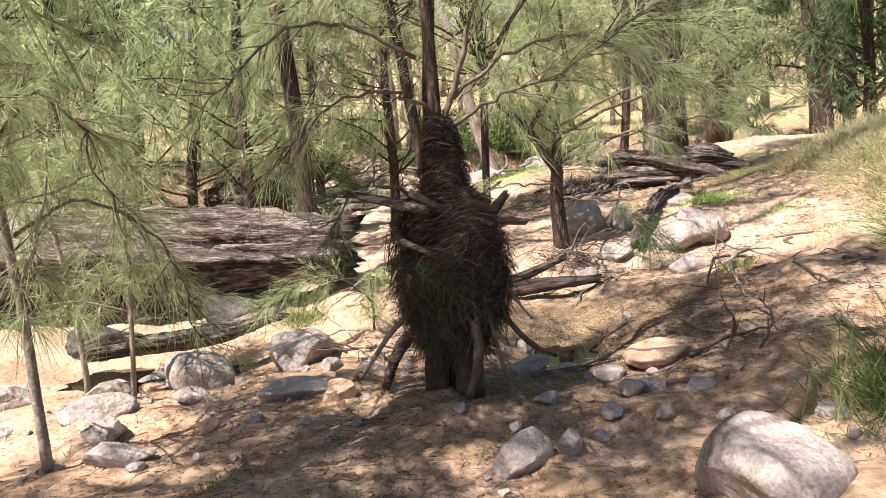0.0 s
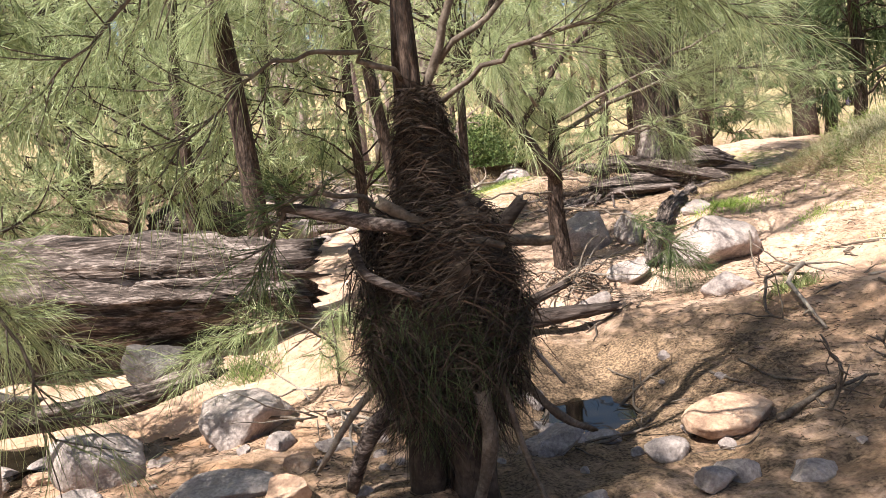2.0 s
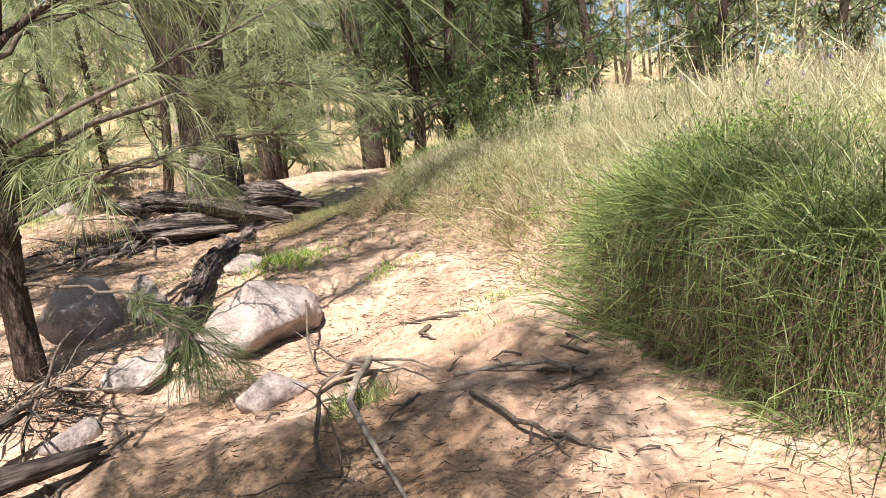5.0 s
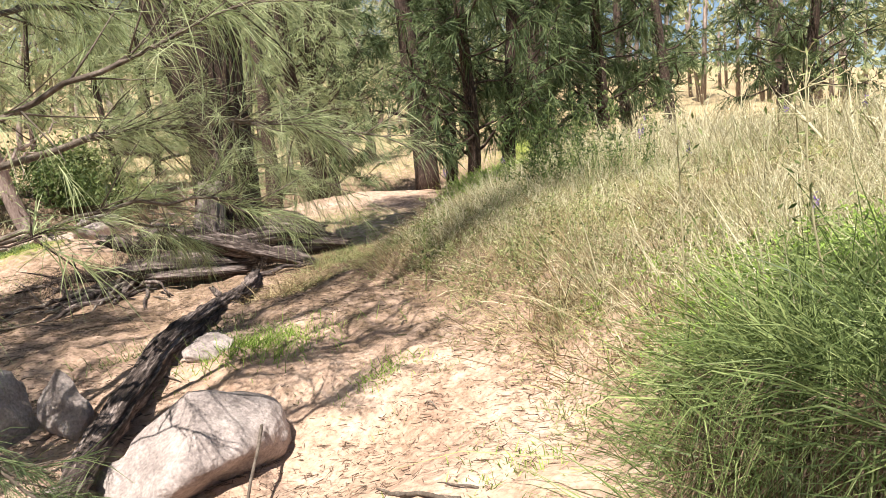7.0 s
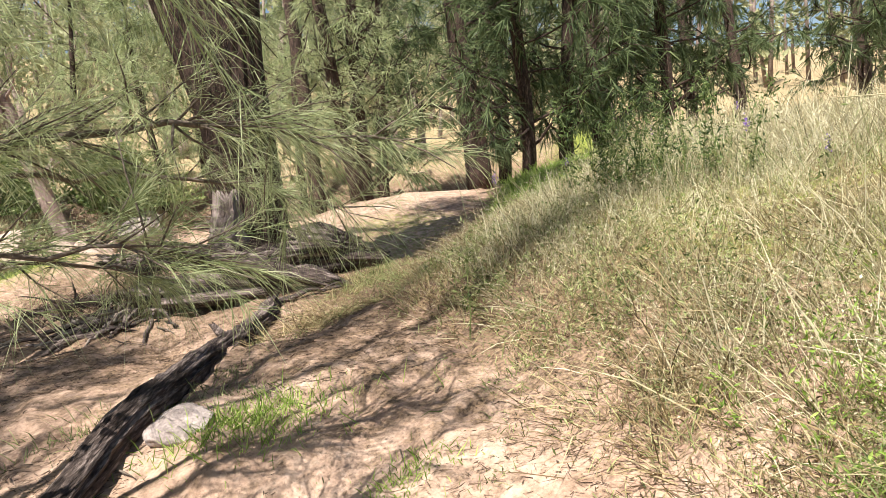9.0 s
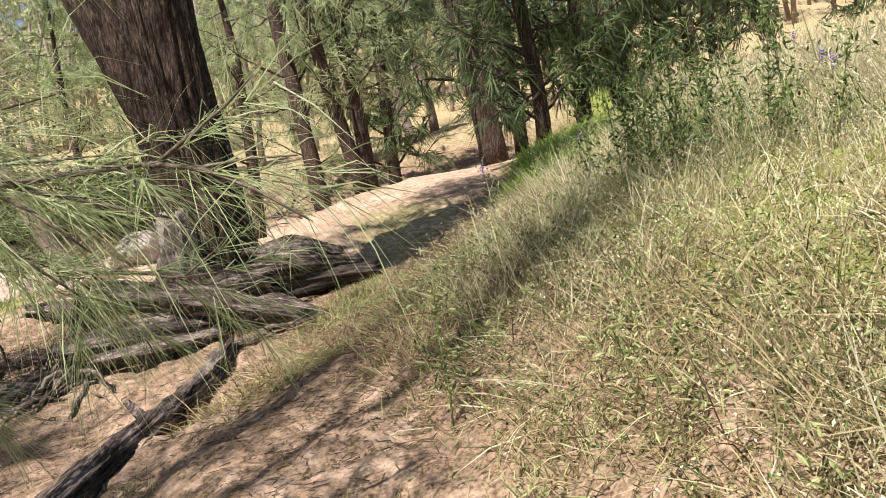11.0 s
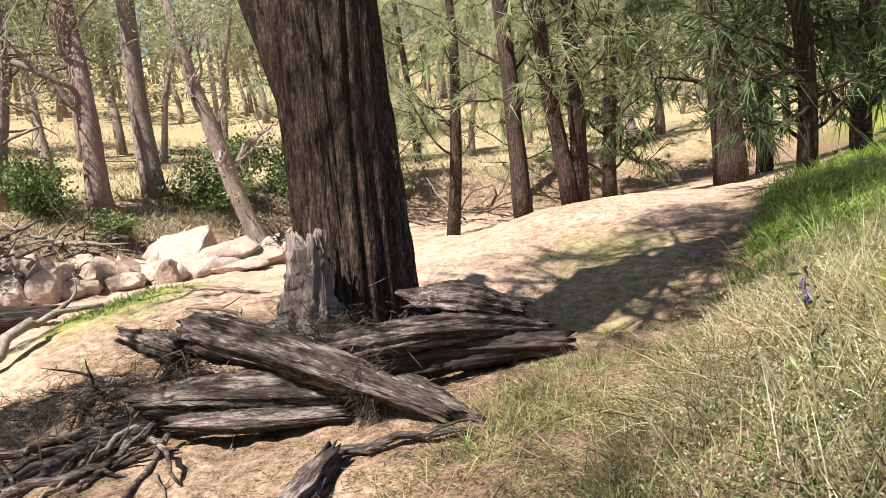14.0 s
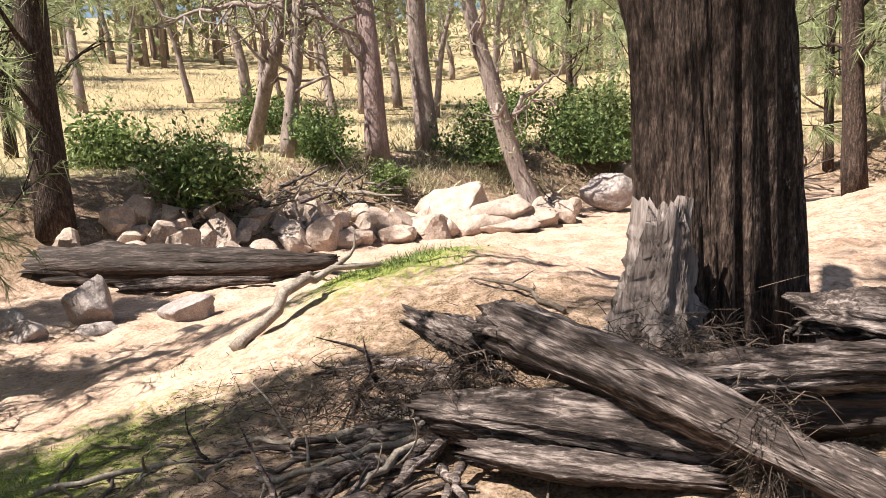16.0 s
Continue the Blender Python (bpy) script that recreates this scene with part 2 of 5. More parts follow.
def tube(path, radii, sides=8, ridge=0.0, rough=0.0, ragged=0.0, seed=1, twist=0.0, flat=1.0):
    """A closed round limb along a path. ridge: lengthwise grooves; rough: lumps; ragged: broken ends."""
    rng = np.random.default_rng(seed)
    p = np.asarray(path, float)
    k = len(p)
    r = np.interp(np.linspace(0, 1, k), np.linspace(0, 1, len(radii)), radii)
    t = unit(np.gradient(p, axis=0))
    side = np.cross(t[0], (0.31, 0.17, 0.93))
    frames = []
    for i in range(k):
        side = side - t[i] * side.dot(t[i])
        side = unit(side)
        frames.append((side, np.cross(t[i], side)))
    a = np.linspace(0, 2 * np.pi, sides, endpoint=False)
    groove = rng.normal(0, 1, sides)
    lump = rng.normal(0, 1, (k, sides))
    lump = (lump + np.roll(lump, 1, 1) + np.roll(lump, 1, 0)) / 1.7
    drift = np.cumsum(rng.normal(0, 0.35, (k, sides)), axis=0)
    drift -= drift.mean()
    rings = []
    for i in range(k):
        u, w = frames[i]
        rr = r[i] * (1 + ridge * (groove + 0.5 * drift[i]) + rough * lump[i])
        an = a + twist * i / k
        ring = p[i] + np.outer(np.cos(an) * rr, u) + np.outer(np.sin(an) * rr * flat, w)
        if ragged and i in (0, k - 1):
            ring = ring + np.outer(rng.uniform(-0.2, 1, sides) * ragged * (-1 if i == 0 else 1), t[i])
        rings.append(ring)
    v = np.concatenate(rings + [p[:1], p[-1:]])
    j = np.arange(sides)
    quads = np.concatenate([np.stack([i * sides + j, i * sides + (j + 1) % sides, (i + 1) * sides + (j + 1) % sides, (i + 1) * sides + j], 1) for i in range(k - 1)])
    c0, c1 = k * sides, k * sides + 1
    last = (k - 1) * sides
    tris = np.concatenate([np.stack([np.full(sides, c0), (j + 1) % sides, j], 1), np.stack([np.full(sides, c1), last + j, last + (j + 1) % sides], 1)])
    return v, quads, tris


def ribbons(root, way, length, width, droop, rng):
    """Thin tapering blades: needles, grass and fibres. Each bends down by its droop."""
    root, way = np.asarray(root, float), unit(way)
    n = len(root)
    length, width, droop = (np.broadcast_to(np.asarray(q, float), (n,))[:, None] for q in (length, width, droop))
    side = unit(np.cross(way, rng.normal(0, 1, (n, 3)))) * width / 2
    down = np.array((0, 0, -1.0))
    mid = root + way * length * 0.5 + down * droop * length * 0.25
    tip = root + way * length + down * droop * length
    v = np.stack([root - side, root + side, mid - side * 0.85, mid + side * 0.85, tip], 1).reshape(-1, 3)
    b = np.arange(n)[:, None] * 5
    return v, b + np.array([[0, 1, 3, 2]]), b + np.array([[2, 3, 4]])


def slivers(root, way, length, width, droop, rng):
    """Single tapering slips for needles that stay far off."""
    root, way = np.asarray(root, float), unit(way)
    n = len(root)
    length, width, droop = (np.broadcast_to(np.asarray(q, float), (n,))[:, None] for q in (length, width, droop))
    side = unit(np.cross(way, rng.normal(0, 1, (n, 3)))) * width * 0.7
    tip = root + way * length - np.array((0, 0, 1.0)) * droop * length
    v = np.stack([root - side, root + side, tip], 1).reshape(-1, 3)
    return v, np.arange(n * 3).reshape(-1, 3)


def leaves(centre, size, rng, slim=0.45):
    """Small folded leaves of random turn."""
    n = len(centre)
    a = unit(rng.normal(0, 1, (n, 3)))
    b = unit(np.cross(a, rng.normal(0, 1, (n, 3))))
    c = np.cross(a, b)
    s = np.broadcast_to(np.asarray(size, float), (n,))[:, None]
    v = np.stack([centre - a * s, centre + b * s * slim, centre + a * s, centre - b * s * slim, centre + c * s * 0.15], 1).reshape(-1, 3)
    k = np.arange(n)[:, None] * 5
    return v, k + np.array([[0, 1, 4]]), k + np.array([[1, 2, 4]]), k + np.array([[2, 3, 4]]), k + np.array([[3, 0, 4]])


def wander(start, way, length, k, rng, bend=0.15, lift=0.0):
    """A limb's crooked path."""
    p, d = [np.asarray(start, float)], unit(way)
    for _ in range(k - 1):
        d = unit(d + rng.normal(0, bend, 3) + np.array((0, 0, lift)))
        p.append(p[-1] + d * length / (k - 1))
    return np.array(p)


def rock_geo(seed, sx, sy, sz, facets=9, rough=0.07, level=4):
    """A worn boulder: a ball cut by random planes, then roughened."""
    rng = np.random.default_rng(seed)
    bm = bmesh.new()
    bmesh.ops.create_icosphere(bm, subdivisions=level, radius=1)
    v = np.array([q.co[:] for q in bm.verts])
    f = np.array([[q.index for q in g.verts] for g in bm.faces])
    bm.free()
    for _ in range(facets):
        n = unit(rng.normal(0, 1, 3) * (1, 1, 0.8))
        over = np.maximum(v @ n - rng.uniform(0.45, 0.8), 0)
        v = v - np.outer(over, n) * 0.92
    off = rng.uniform(0, 50, 3)
    lumps = np.array([noise.noise(Vector(q * 1.6 + off)) + 0.4 * noise.noise(Vector(q * 5 + off)) + 0.2 * noise.noise(Vector(q * 13 + off)) for q in v])
    v = v * (1 + rough * 2 * lumps)[:, None]
    v = v * (sx, sy, sz)
    return Geo().add(v, f)


# ---- the land ----
def lerp_table(table, v):
    """Piecewise-linear value from a short table of (position, value)."""
    return np.interp(v, [a for a, b in table], [b for a, b in table])


def sstep(a, b, v):
    t = np.clip((v - a) / (b - a), 0, 1)
    return t * t * (3 - 2 * t)


BANK_EDGE = [(-30, -3), (-5, 1.3), (2, 2.75), (3.6, 3.25), (5.6, 3.6), (6.3, 3.85), (7.5, 4.3), (9, 4.45), (10.3, 4.45), (11, 4.6), (13, 5.9), (16, 8.0), (20, 10.4), (30, 18), (60, 40)]
BAR_TOP = [(-30, 0.1), (0, 0.12), (3.5, 0.26), (5, 0.31), (8, 0.66), (11, 0.65), (14, 0.63), (20, 0.76), (30, 0.7)]
BAR_WIDTH = [(-30, 3.0), (2, 2.6), (5, 2.8), (8, 4.0), (13, 9.0), (18, 10.0), (30, 10.0)]


def ground_height(x, y):
    """Height of the land: a creek bed, a sand bar, a grassy bank to the east and a rocky far bank under a hillside."""
    x, y = np.asarray(x, float), np.asarray(y, float)
    d = x - lerp_table(BANK_EDGE, y)
    width = lerp_table(BAR_WIDTH, y)
    z = -0.1 + (lerp_table(BAR_TOP, y) + 0.1) * sstep(-width, 0.1, d)
    steep = sstep(7.2, 5.8, y) * sstep(2.0, 3.4, y)
    up = np.maximum(d, 0)
    gentle = 0.76 * (1 - np.exp(-up / 1.45)) + 0.05 * np.minimum(up, 25)
    cliff = 0.55 * sstep(0.0, 0.22, d) + 0.40 * (1 - np.exp(-up / 1.5)) + 0.05 * np.minimum(up, 25)
    z = z + gentle + (cliff - gentle) * steep
    z = z - 0.26 * np.exp(-((x - 0.88) / 0.55) ** 2 - ((y - 5.85) / 0.5) ** 2)
    z = z - 0.25 * np.exp(-((x + 2.6) / 1.5) ** 2 - ((y - 6.2) / 0.8) ** 2)
    z = z + 0.14 * np.exp(-((x + 0.1) / 0.6) ** 2 - ((y - 4.3) / 0.6) ** 2)
    z = z + 0.3 * np.exp(-((x + 1.0) / 0.7) ** 2 - ((y - 7.8) / 0.6) ** 2)
    z = z + 0.42 * np.exp(-((x - 8.0) / 2.8) ** 2 - ((y - 22.0) / 3.5) ** 2)
    z = z + 0.2 * np.exp(-((x - 1.25) / 0.5) ** 2 - ((y - 8.55) / 0.5) ** 2)
    z = z + 0.7 * np.exp(-((x - 1.9) / 2.0) ** 2 - ((y - 17.2) / 2.3) ** 2)
    z = z - 0.36 * np.exp(-((x - 6.3) / 1.1) ** 2 - ((y - 15.4) / 1.1) ** 2)
    z = z - 0.3 * np.exp(-((x - 3.1) / 1.1) ** 2 - ((y - 8.0) / 0.9) ** 2)
    z = z - 0.16 * np.exp(-((x - 3.3) / 1.1) ** 2 - ((y - 11.9) / 1.0) ** 2)
    z = z + 0.12 * np.exp(-((x - 4.6) / 0.5) ** 2 - ((y - 10.5) / 0.6) ** 2)
    z = z + 0.16 * np.exp(-((x - 5.3) / 1.0) ** 2 - ((y - 17.8) / 1.0) ** 2)
    q1 = -(x + 2.8) * 0.77 + (y - 21.6) * 0.64
    q2 = -(x + 6.0)
    q3 = (y - 32.0) - 0.12 * np.maximum(x, 0)
    q = np.maximum(np.maximum(q1, q2), q3)
    far = 1.5 * sstep(0, 3.2, q) + 0.10 * np.maximum(q - 2.0, 0) + 0.09 * np.maximum(q - 14.0, 0)
    far = np.minimum(far, 30)
    return np.maximum(z, z * 0 - 0.45) + far


def ripple(x, y):
    """Trodden sand, hollows and small lumps."""
    x, y = np.asarray(x, float), np.asarray(y, float)
    out = np.zeros(np.broadcast(x, y).shape)
    flat_x, flat_y = np.broadcast_to(x, out.shape).ravel(), np.broadcast_to(y, out.shape).ravel()
    near = np.exp(-((flat_x - 2) / 16) ** 4 - ((flat_y - 13) / 24) ** 4)
    vals = [0.0 if w < 0.02 else w * (0.07 * noise.noise(Vector((a * 1.1, b * 1.1, 3.0))) + 0.05 * noise.noise(Vector((a * 3.1, b * 3.1, 7.0))) + 0.032 * noise.noise(Vector((a * 8.0, b * 8.0, 1.0))))
            for a, b, w in zip(flat_x, flat_y, near)]
    return np.array(vals).reshape(out.shape)


def land(x, y):
    return ground_height(x, y) + ripple(x, y)


def cover(x, y):
    """How much litter, green moss and dry straw lies on the sand."""
    d = x - lerp_table(BANK_EDGE, y)
    litter = 0.34 + 0.2 * sstep(-1.6, 0.4, d) * sstep(7, 9, y) + 0.22 * np.exp(-((x - 0.3) / 1.6) ** 2 - ((y - 4.6) / 1.6) ** 2)
    litter = litter + 0.2 * np.exp(-((x - 3.0) / 2.0) ** 2 - ((y - 13.2) / 1.6) ** 2) + 0.14 * np.exp(-((x - 1.8) / 0.9) ** 2 - ((y - 5.6) / 1.3) ** 2)
    litter = litter + 0.12 * sstep(0.0, 0.5, d) + 0.4 * sstep(-0.25, 0.1, d) * sstep(6.9, 6.2, y)
    green = 0.12 + 0.45 * sstep(0.2, 1.5, d) * sstep(40, 20, x)
    green = green + 0.5 * np.exp(-((x - 1.2) / 1.2) ** 2 - ((y - 18.2) / 2.2) ** 2) + 0.26 * np.exp(-((x - 5.8) / 1.3) ** 2 - ((y - 15.0) / 1.4) ** 2)
    green = green + 0.5 * np.exp(-((x - 0.6) / 1.2) ** 2 - ((y - 13.6) / 1.4) ** 2)
    green = green + 0.36 * np.exp(-((x - 7.2) / 1.5) ** 2 - ((y - 17.5) / 2.4) ** 2)
    litter = litter + 0.14 * np.exp(-((x - 7.4) / 2.0) ** 2 - ((y - 18.5) / 3.0) ** 2)
    q = np.maximum(-(x + 2.8) * 0.77 + (y - 21.6) * 0.64, np.maximum(-(x + 6.0), y - 32.0))
    litter = litter + 0.24 * sstep(-0.3, 1.0, q) * sstep(5.5, 3.0, q)
    straw = 0.75 * sstep(3.5, 7.5, q) + 0.5 * sstep(2.0, 4.5, d)
    green = green + 0.35 * sstep(2.0, 4.0, q) * sstep(9.0, 5.0, q)
    litter = litter + 0.35 * np.exp(-((x - 0.7) / 1.0) ** 2 - ((y - 6.2) / 0.9) ** 2)
    green = green + 0.3 * np.exp(-((x - 1.8) / 1.0) ** 2 - ((y - 17.3) / 1.2) ** 2) 
    litter = litter + 0.2 * np.exp(-((x - 5.6) / 1.4) ** 2 - ((y - 14.6) / 1.8) ** 2) + 0.22 * np.exp(-((x - 4.9) / 0.7) ** 2 - ((y - 12.4) / 1.2) ** 2)
    litter = litter + 0.26 * np.exp(-((x - 2.6) / 1.3) ** 2 - ((y - 15.4) / 1.3) ** 2) + 0.16 * np.exp(-((x - 3.0) / 1.4) ** 2 - ((y - 10.8) / 1.6) ** 2)
    rust = 0.62 * sstep(9.0, 5.5, y) * sstep(4.2, 2.4, x) + 0.12
    return np.clip(litter, 0, 1), np.clip(green, 0, 1), np.clip(straw, 0, 1), np.clip(rust, 0, 1)


def build_ground():
    def lines(near_a, near_b, step, reach, grow):
        mid = list(np.arange(near_a, near_b, step))
        lo, hi, s = [near_a - step], [near_b], step
        while lo[-1] > -reach:
            s *= grow
            lo.append(lo[-1] - s)
            hi.append(hi[-1] + s)
        return np.array(lo[::-1] + mid + hi)

    xs, ys = lines(-4.0, 7.0, 0.065, 700, 1.14), lines(1.6, 27.0, 0.08, 700, 1.14)
    gx, gy = np.meshgrid(xs, ys)
    gz = land(gx, gy)
    v = np.stack([gx.ravel(), gy.ravel(), gz.ravel()], 1)
    w = len(xs)
    i, j = np.meshgrid(np.arange(len(xs) - 1), np.arange(len(ys) - 1))
    a = (j * w + i).ravel()
    ob = part("ground", Geo().add(v, np.stack([a, a + 1, a + w + 1, a + w], 1)), SAND)
    layer = ob.data.color_attributes.new("cover", "FLOAT_COLOR", "POINT")
    r, g, b, rust = cover(gx, gy)
    layer.data.foreach_set("color", np.stack([r.ravel(), g.ravel(), b.ravel(), rust.ravel()], 1).ravel())
    tagged(ob, "pale pink sand with litter and mossy patches", "ground", kind="structure")


build_ground()


def pond(name, x, y, z, rx, ry, label):
    a = np.linspace(0, 2 * np.pi, 40, endpoint=False)
    v = np.stack([x + np.cos(a) * rx, y + np.sin(a) * ry, np.full(40, z)], 1)
    g = Geo().add(np.vstack([v, [(x, y, z)]]), np.stack([np.arange(40), (np.arange(40) + 1) % 40, np.full(40, 40)], 1))
    tagged(part(name, g, WATER), label, "water", kind="structure")


pond("water", 0.88, 5.9, -0.25, 0.9, 0.75, "still brown pool in a sandy hollow")
pond("water", -2.8, 6.4, -0.3, 2.2, 0.9, "dark creek pool under a fallen log")


# ---- trees ----
def spray(rng, p, d, reach, count, length):
    """Roots and directions of the hanging needles along one twig."""
    u = rng.uniform(0.1, 1, count)
    root = p + np.outer(u * reach, d)
    way = unit(d * 0.8 + rng.normal(0, 0.42, (count, 3)))
    return root, way, length * rng.uniform(0.6, 1.25, count)


def she_oak(name, x, y, label, seed=1, tall=6.0, trunk=0.1, lean=(0, 0), stems=1, limbs=22, first=0.3, reach=1.6, twigs=7, needles=26, length=0.26, width=0.005, mat=None, bark=None,
            sides=12, lift=0.05, group="", sink=0.1, z=None, droop=0.5, top=0.25, spread=0.12):
    """A casuarina: tapered trunks, crooked limbs and drooping needle sprays."""
    rng = np.random.default_rng(seed)
    base = thing(name, x, y, high(x, y) - sink if z is None else z, label, "tree", group)
    mat, bark = mat or NEEDLE, bark or BARK
    crown = Geo()
    roots, ways, sizes = [], [], []
    for s in range(stems):
        off = np.array((0, 0, 0)) if stems == 1 else np.array((math.cos(s * 2.6 + seed), math.sin(s * 2.6 + seed), 0)) * trunk * 0.9
        go = np.array((lean[0] + rng.normal(0, spread) * (stems > 1), lean[1] + rng.normal(0, spread) * (stems > 1), 1.0))
        path = wander(off, go, tall, 14, rng, bend=0.035, lift=0.02)
        radii = [trunk * 1.2, trunk, trunk * 0.94, trunk * 0.84, trunk * 0.66, trunk * 0.42, trunk * 0.12]
        part("trunk", Geo().add(*tube(path, radii, sides, ridge=0.05, rough=0.03, seed=seed + s)), bark, base)
        for i in range(limbs // stems):
            f = first + (0.98 - first) * (i + rng.uniform(0, 1)) / (limbs // stems)
            k = f * 13
            start = path[int(k)] + (path[min(int(k) + 1, 13)] - path[int(k)]) * (k - int(k))
            az = rng.uniform(0, 2 * np.pi)
            go = np.array((math.cos(az), math.sin(az), rng.uniform(0.05, 0.7)))
            span = reach * (1 - (1 - top) * max(f - first, 0) / (1 - first)) * rng.uniform(0.65, 1.2)
            limb = wander(start, go, span, 8, rng, bend=0.16, lift=lift)
            thick = max(trunk * 0.28 * (1.1 - f), 0.008)
            g = Geo()
            g.add(*tube(limb, [thick, thick * 0.6, 0.004], 5, rough=0.05, seed=seed + i))
            for q in range(twigs):
                u = rng.uniform(0.25, 1) * 6.99
                at = limb[int(u)] + (limb[int(u) + 1] - limb[int(u)]) * (u - int(u))
                d = unit(limb[int(u) + 1] - limb[int(u)] + rng.normal(0, 0.55, 3) + np.array((0, 0, -0.05)))
                far = span * rng.uniform(0.16, 0.34)
                g.add(*tube(wander(at, d, far, 2, rng, 0.15), [thick * 0.35 + 0.002, 0.002], 3))
                r, w, n = spray(rng, at, d, far * 1.1, needles, length)
                roots.append(r)
                ways.append(w)
                sizes.append(n)
            part("limb", g, bark, base)
    r, w, n = np.concatenate(roots), np.concatenate(ways), np.concatenate(sizes)
    blade = slivers if width > 0.0095 else ribbons
    crown.add(*blade(r, w, n, width * rng.uniform(0.7, 1.3, len(r)), droop * rng.uniform(0.3, 1.5, len(r)), rng))
    part("crown", crown, mat, base, smooth=False)
    return base


def needle_limb(tree, points, thick, seed, twigs=26, needles=40, length=0.22, width=0.003, mat=None, bark=None, droop=0.5, start=0.3, spread=0.5, far=0.3):
    """One long limb of a she-oak, through points in the world, with its needle sprays."""
    rng = np.random.default_rng(seed)
    o = np.array(tree.location)
    limb = smooth_path(np.array(points, float) - o, 16)
    limb[1:-1] += rng.normal(0, 0.012, limb[1:-1].shape)
    g, crown = Geo().add(*tube(limb, [thick, thick * 0.7, 0.004], 7, rough=0.05, seed=seed)), Geo()
    for q in range(twigs):
        u = rng.uniform(start, 1) * 14.99
        at = limb[int(u)] + (limb[int(u) + 1] - limb[int(u)]) * (u - int(u))
        d = unit(unit(limb[int(u) + 1] - limb[int(u)]) + rng.normal(0, spread, 3))
        span = far * rng.uniform(0.6, 1.3)
        g.add(*tube(wander(at, d, span, 4, rng, 0.12), [thick * 0.22 + 0.001, 0.0015], 4))
        r, w, n = spray(rng, at, d, span * 1.1, needles, length)
        crown.add(*ribbons(r, w, n, width * rng.uniform(0.7, 1.3, len(r)), droop * rng.uniform(0.3, 1.5, len(r)), rng))
    limb_ob = part("limb", g, bark or TWIG, tree)
    part("needle_spray", crown, mat or NEEDLE, limb_ob, smooth=False)


def gum_tree(name, x, y, label, seed=1, tall=7.0, trunk=0.16, lean=(0, 0), limbs=10, first=0.35, reach=2.2, count=260, size=0.05, bark=None, group="", mat=None, clump=0.35):
    """An open eucalypt with crooked bare limbs and loose leaf clumps."""
    rng = np.random.default_rng(seed)
    base = thing(name, x, y, high(x, y) - 0.1, label, "tree", group)
    bark = bark or GUM_BARK
    path = wander((0, 0, 0), (lean[0], lean[1], 1), tall, 14, rng, bend=0.06)
    part("trunk", Geo().add(*tube(path, [trunk * 1.3, trunk, trunk * 0.92, trunk * 0.82, trunk * 0.66, trunk * 0.45, trunk * 0.15], 12, ridge=0.04, rough=0.05, seed=seed)), bark, base)
    crown = Geo()
    for i in range(limbs):
        wood = Geo()
        f = first + (0.97 - first) * i / limbs
        start = path[int(f * 13)]
        az = rng.uniform(0, 6.28)
        span = reach * rng.uniform(0.5, 1.1)
        limb = wander(start, (math.cos(az), math.sin(az), rng.uniform(0.2, 0.9)), span, 9, rng, bend=0.32, lift=0.06)
        thick = trunk * 0.3 * (1.2 - f)
        wood.add(*tube(limb, [thick, thick * 0.6, 0.006], 6, rough=0.06, seed=i))
        for q in range(5):
            at = limb[rng.integers(3, 9)]
            twig = wander(at, rng.normal(0, 1, 3) + np.array((0, 0, 0.4)), span * rng.uniform(0.25, 0.5), 5, rng, bend=0.35)
            wood.add(*tube(twig, [thick * 0.35 + 0.003, 0.003], 4))
            if count:
                c = twig[-1] + rng.normal(0, clump, (count // 5, 3)) * (1, 1, 0.6)
                crown.add(*leaves(c, size * rng.uniform(0.6, 1.3, len(c)), rng, 0.3))
        part("limb", wood, bark, base)
    if count:
        part("crown", crown, mat or GUM_LEAF, base, smooth=False)
    return base


def bush(name, x, y, label, seed=1, wide=0.8, tall=0.9, count=2200, size=0.035, mat=None, group="", stems=9):
    """A leafy shrub on a few stems."""
    rng = np.random.default_rng(seed)
    base = thing(name, x, y, high(x, y) - 0.03, label, "shrub", group)
    pts = []
    for i in range(stems):
        stem = wander((rng.normal(0, wide * 0.12), rng.normal(0, wide * 0.12), 0), rng.normal(0, 0.6, 3) + np.array((0, 0, 1)), tall * rng.uniform(0.7, 1.15), 7, rng, bend=0.25)
        part("stem", Geo().add(*tube(stem, [0.014 * wide, 0.003], 5)), TWIG, base)
        for q in stem[2:]:
            pts.append(q + rng.normal(0, wide * 0.17, (count // (stems * 5), 3)))
    c = np.concatenate(pts)
    c[:, 2] = np.maximum(c[:, 2], 0.02)
    tagged(part("foliage", Geo().add(*leaves(c, size * rng.uniform(0.6, 1.4, len(c)), rng)), mat or LEAF, base, smooth=False), kind="stuff")
    return base


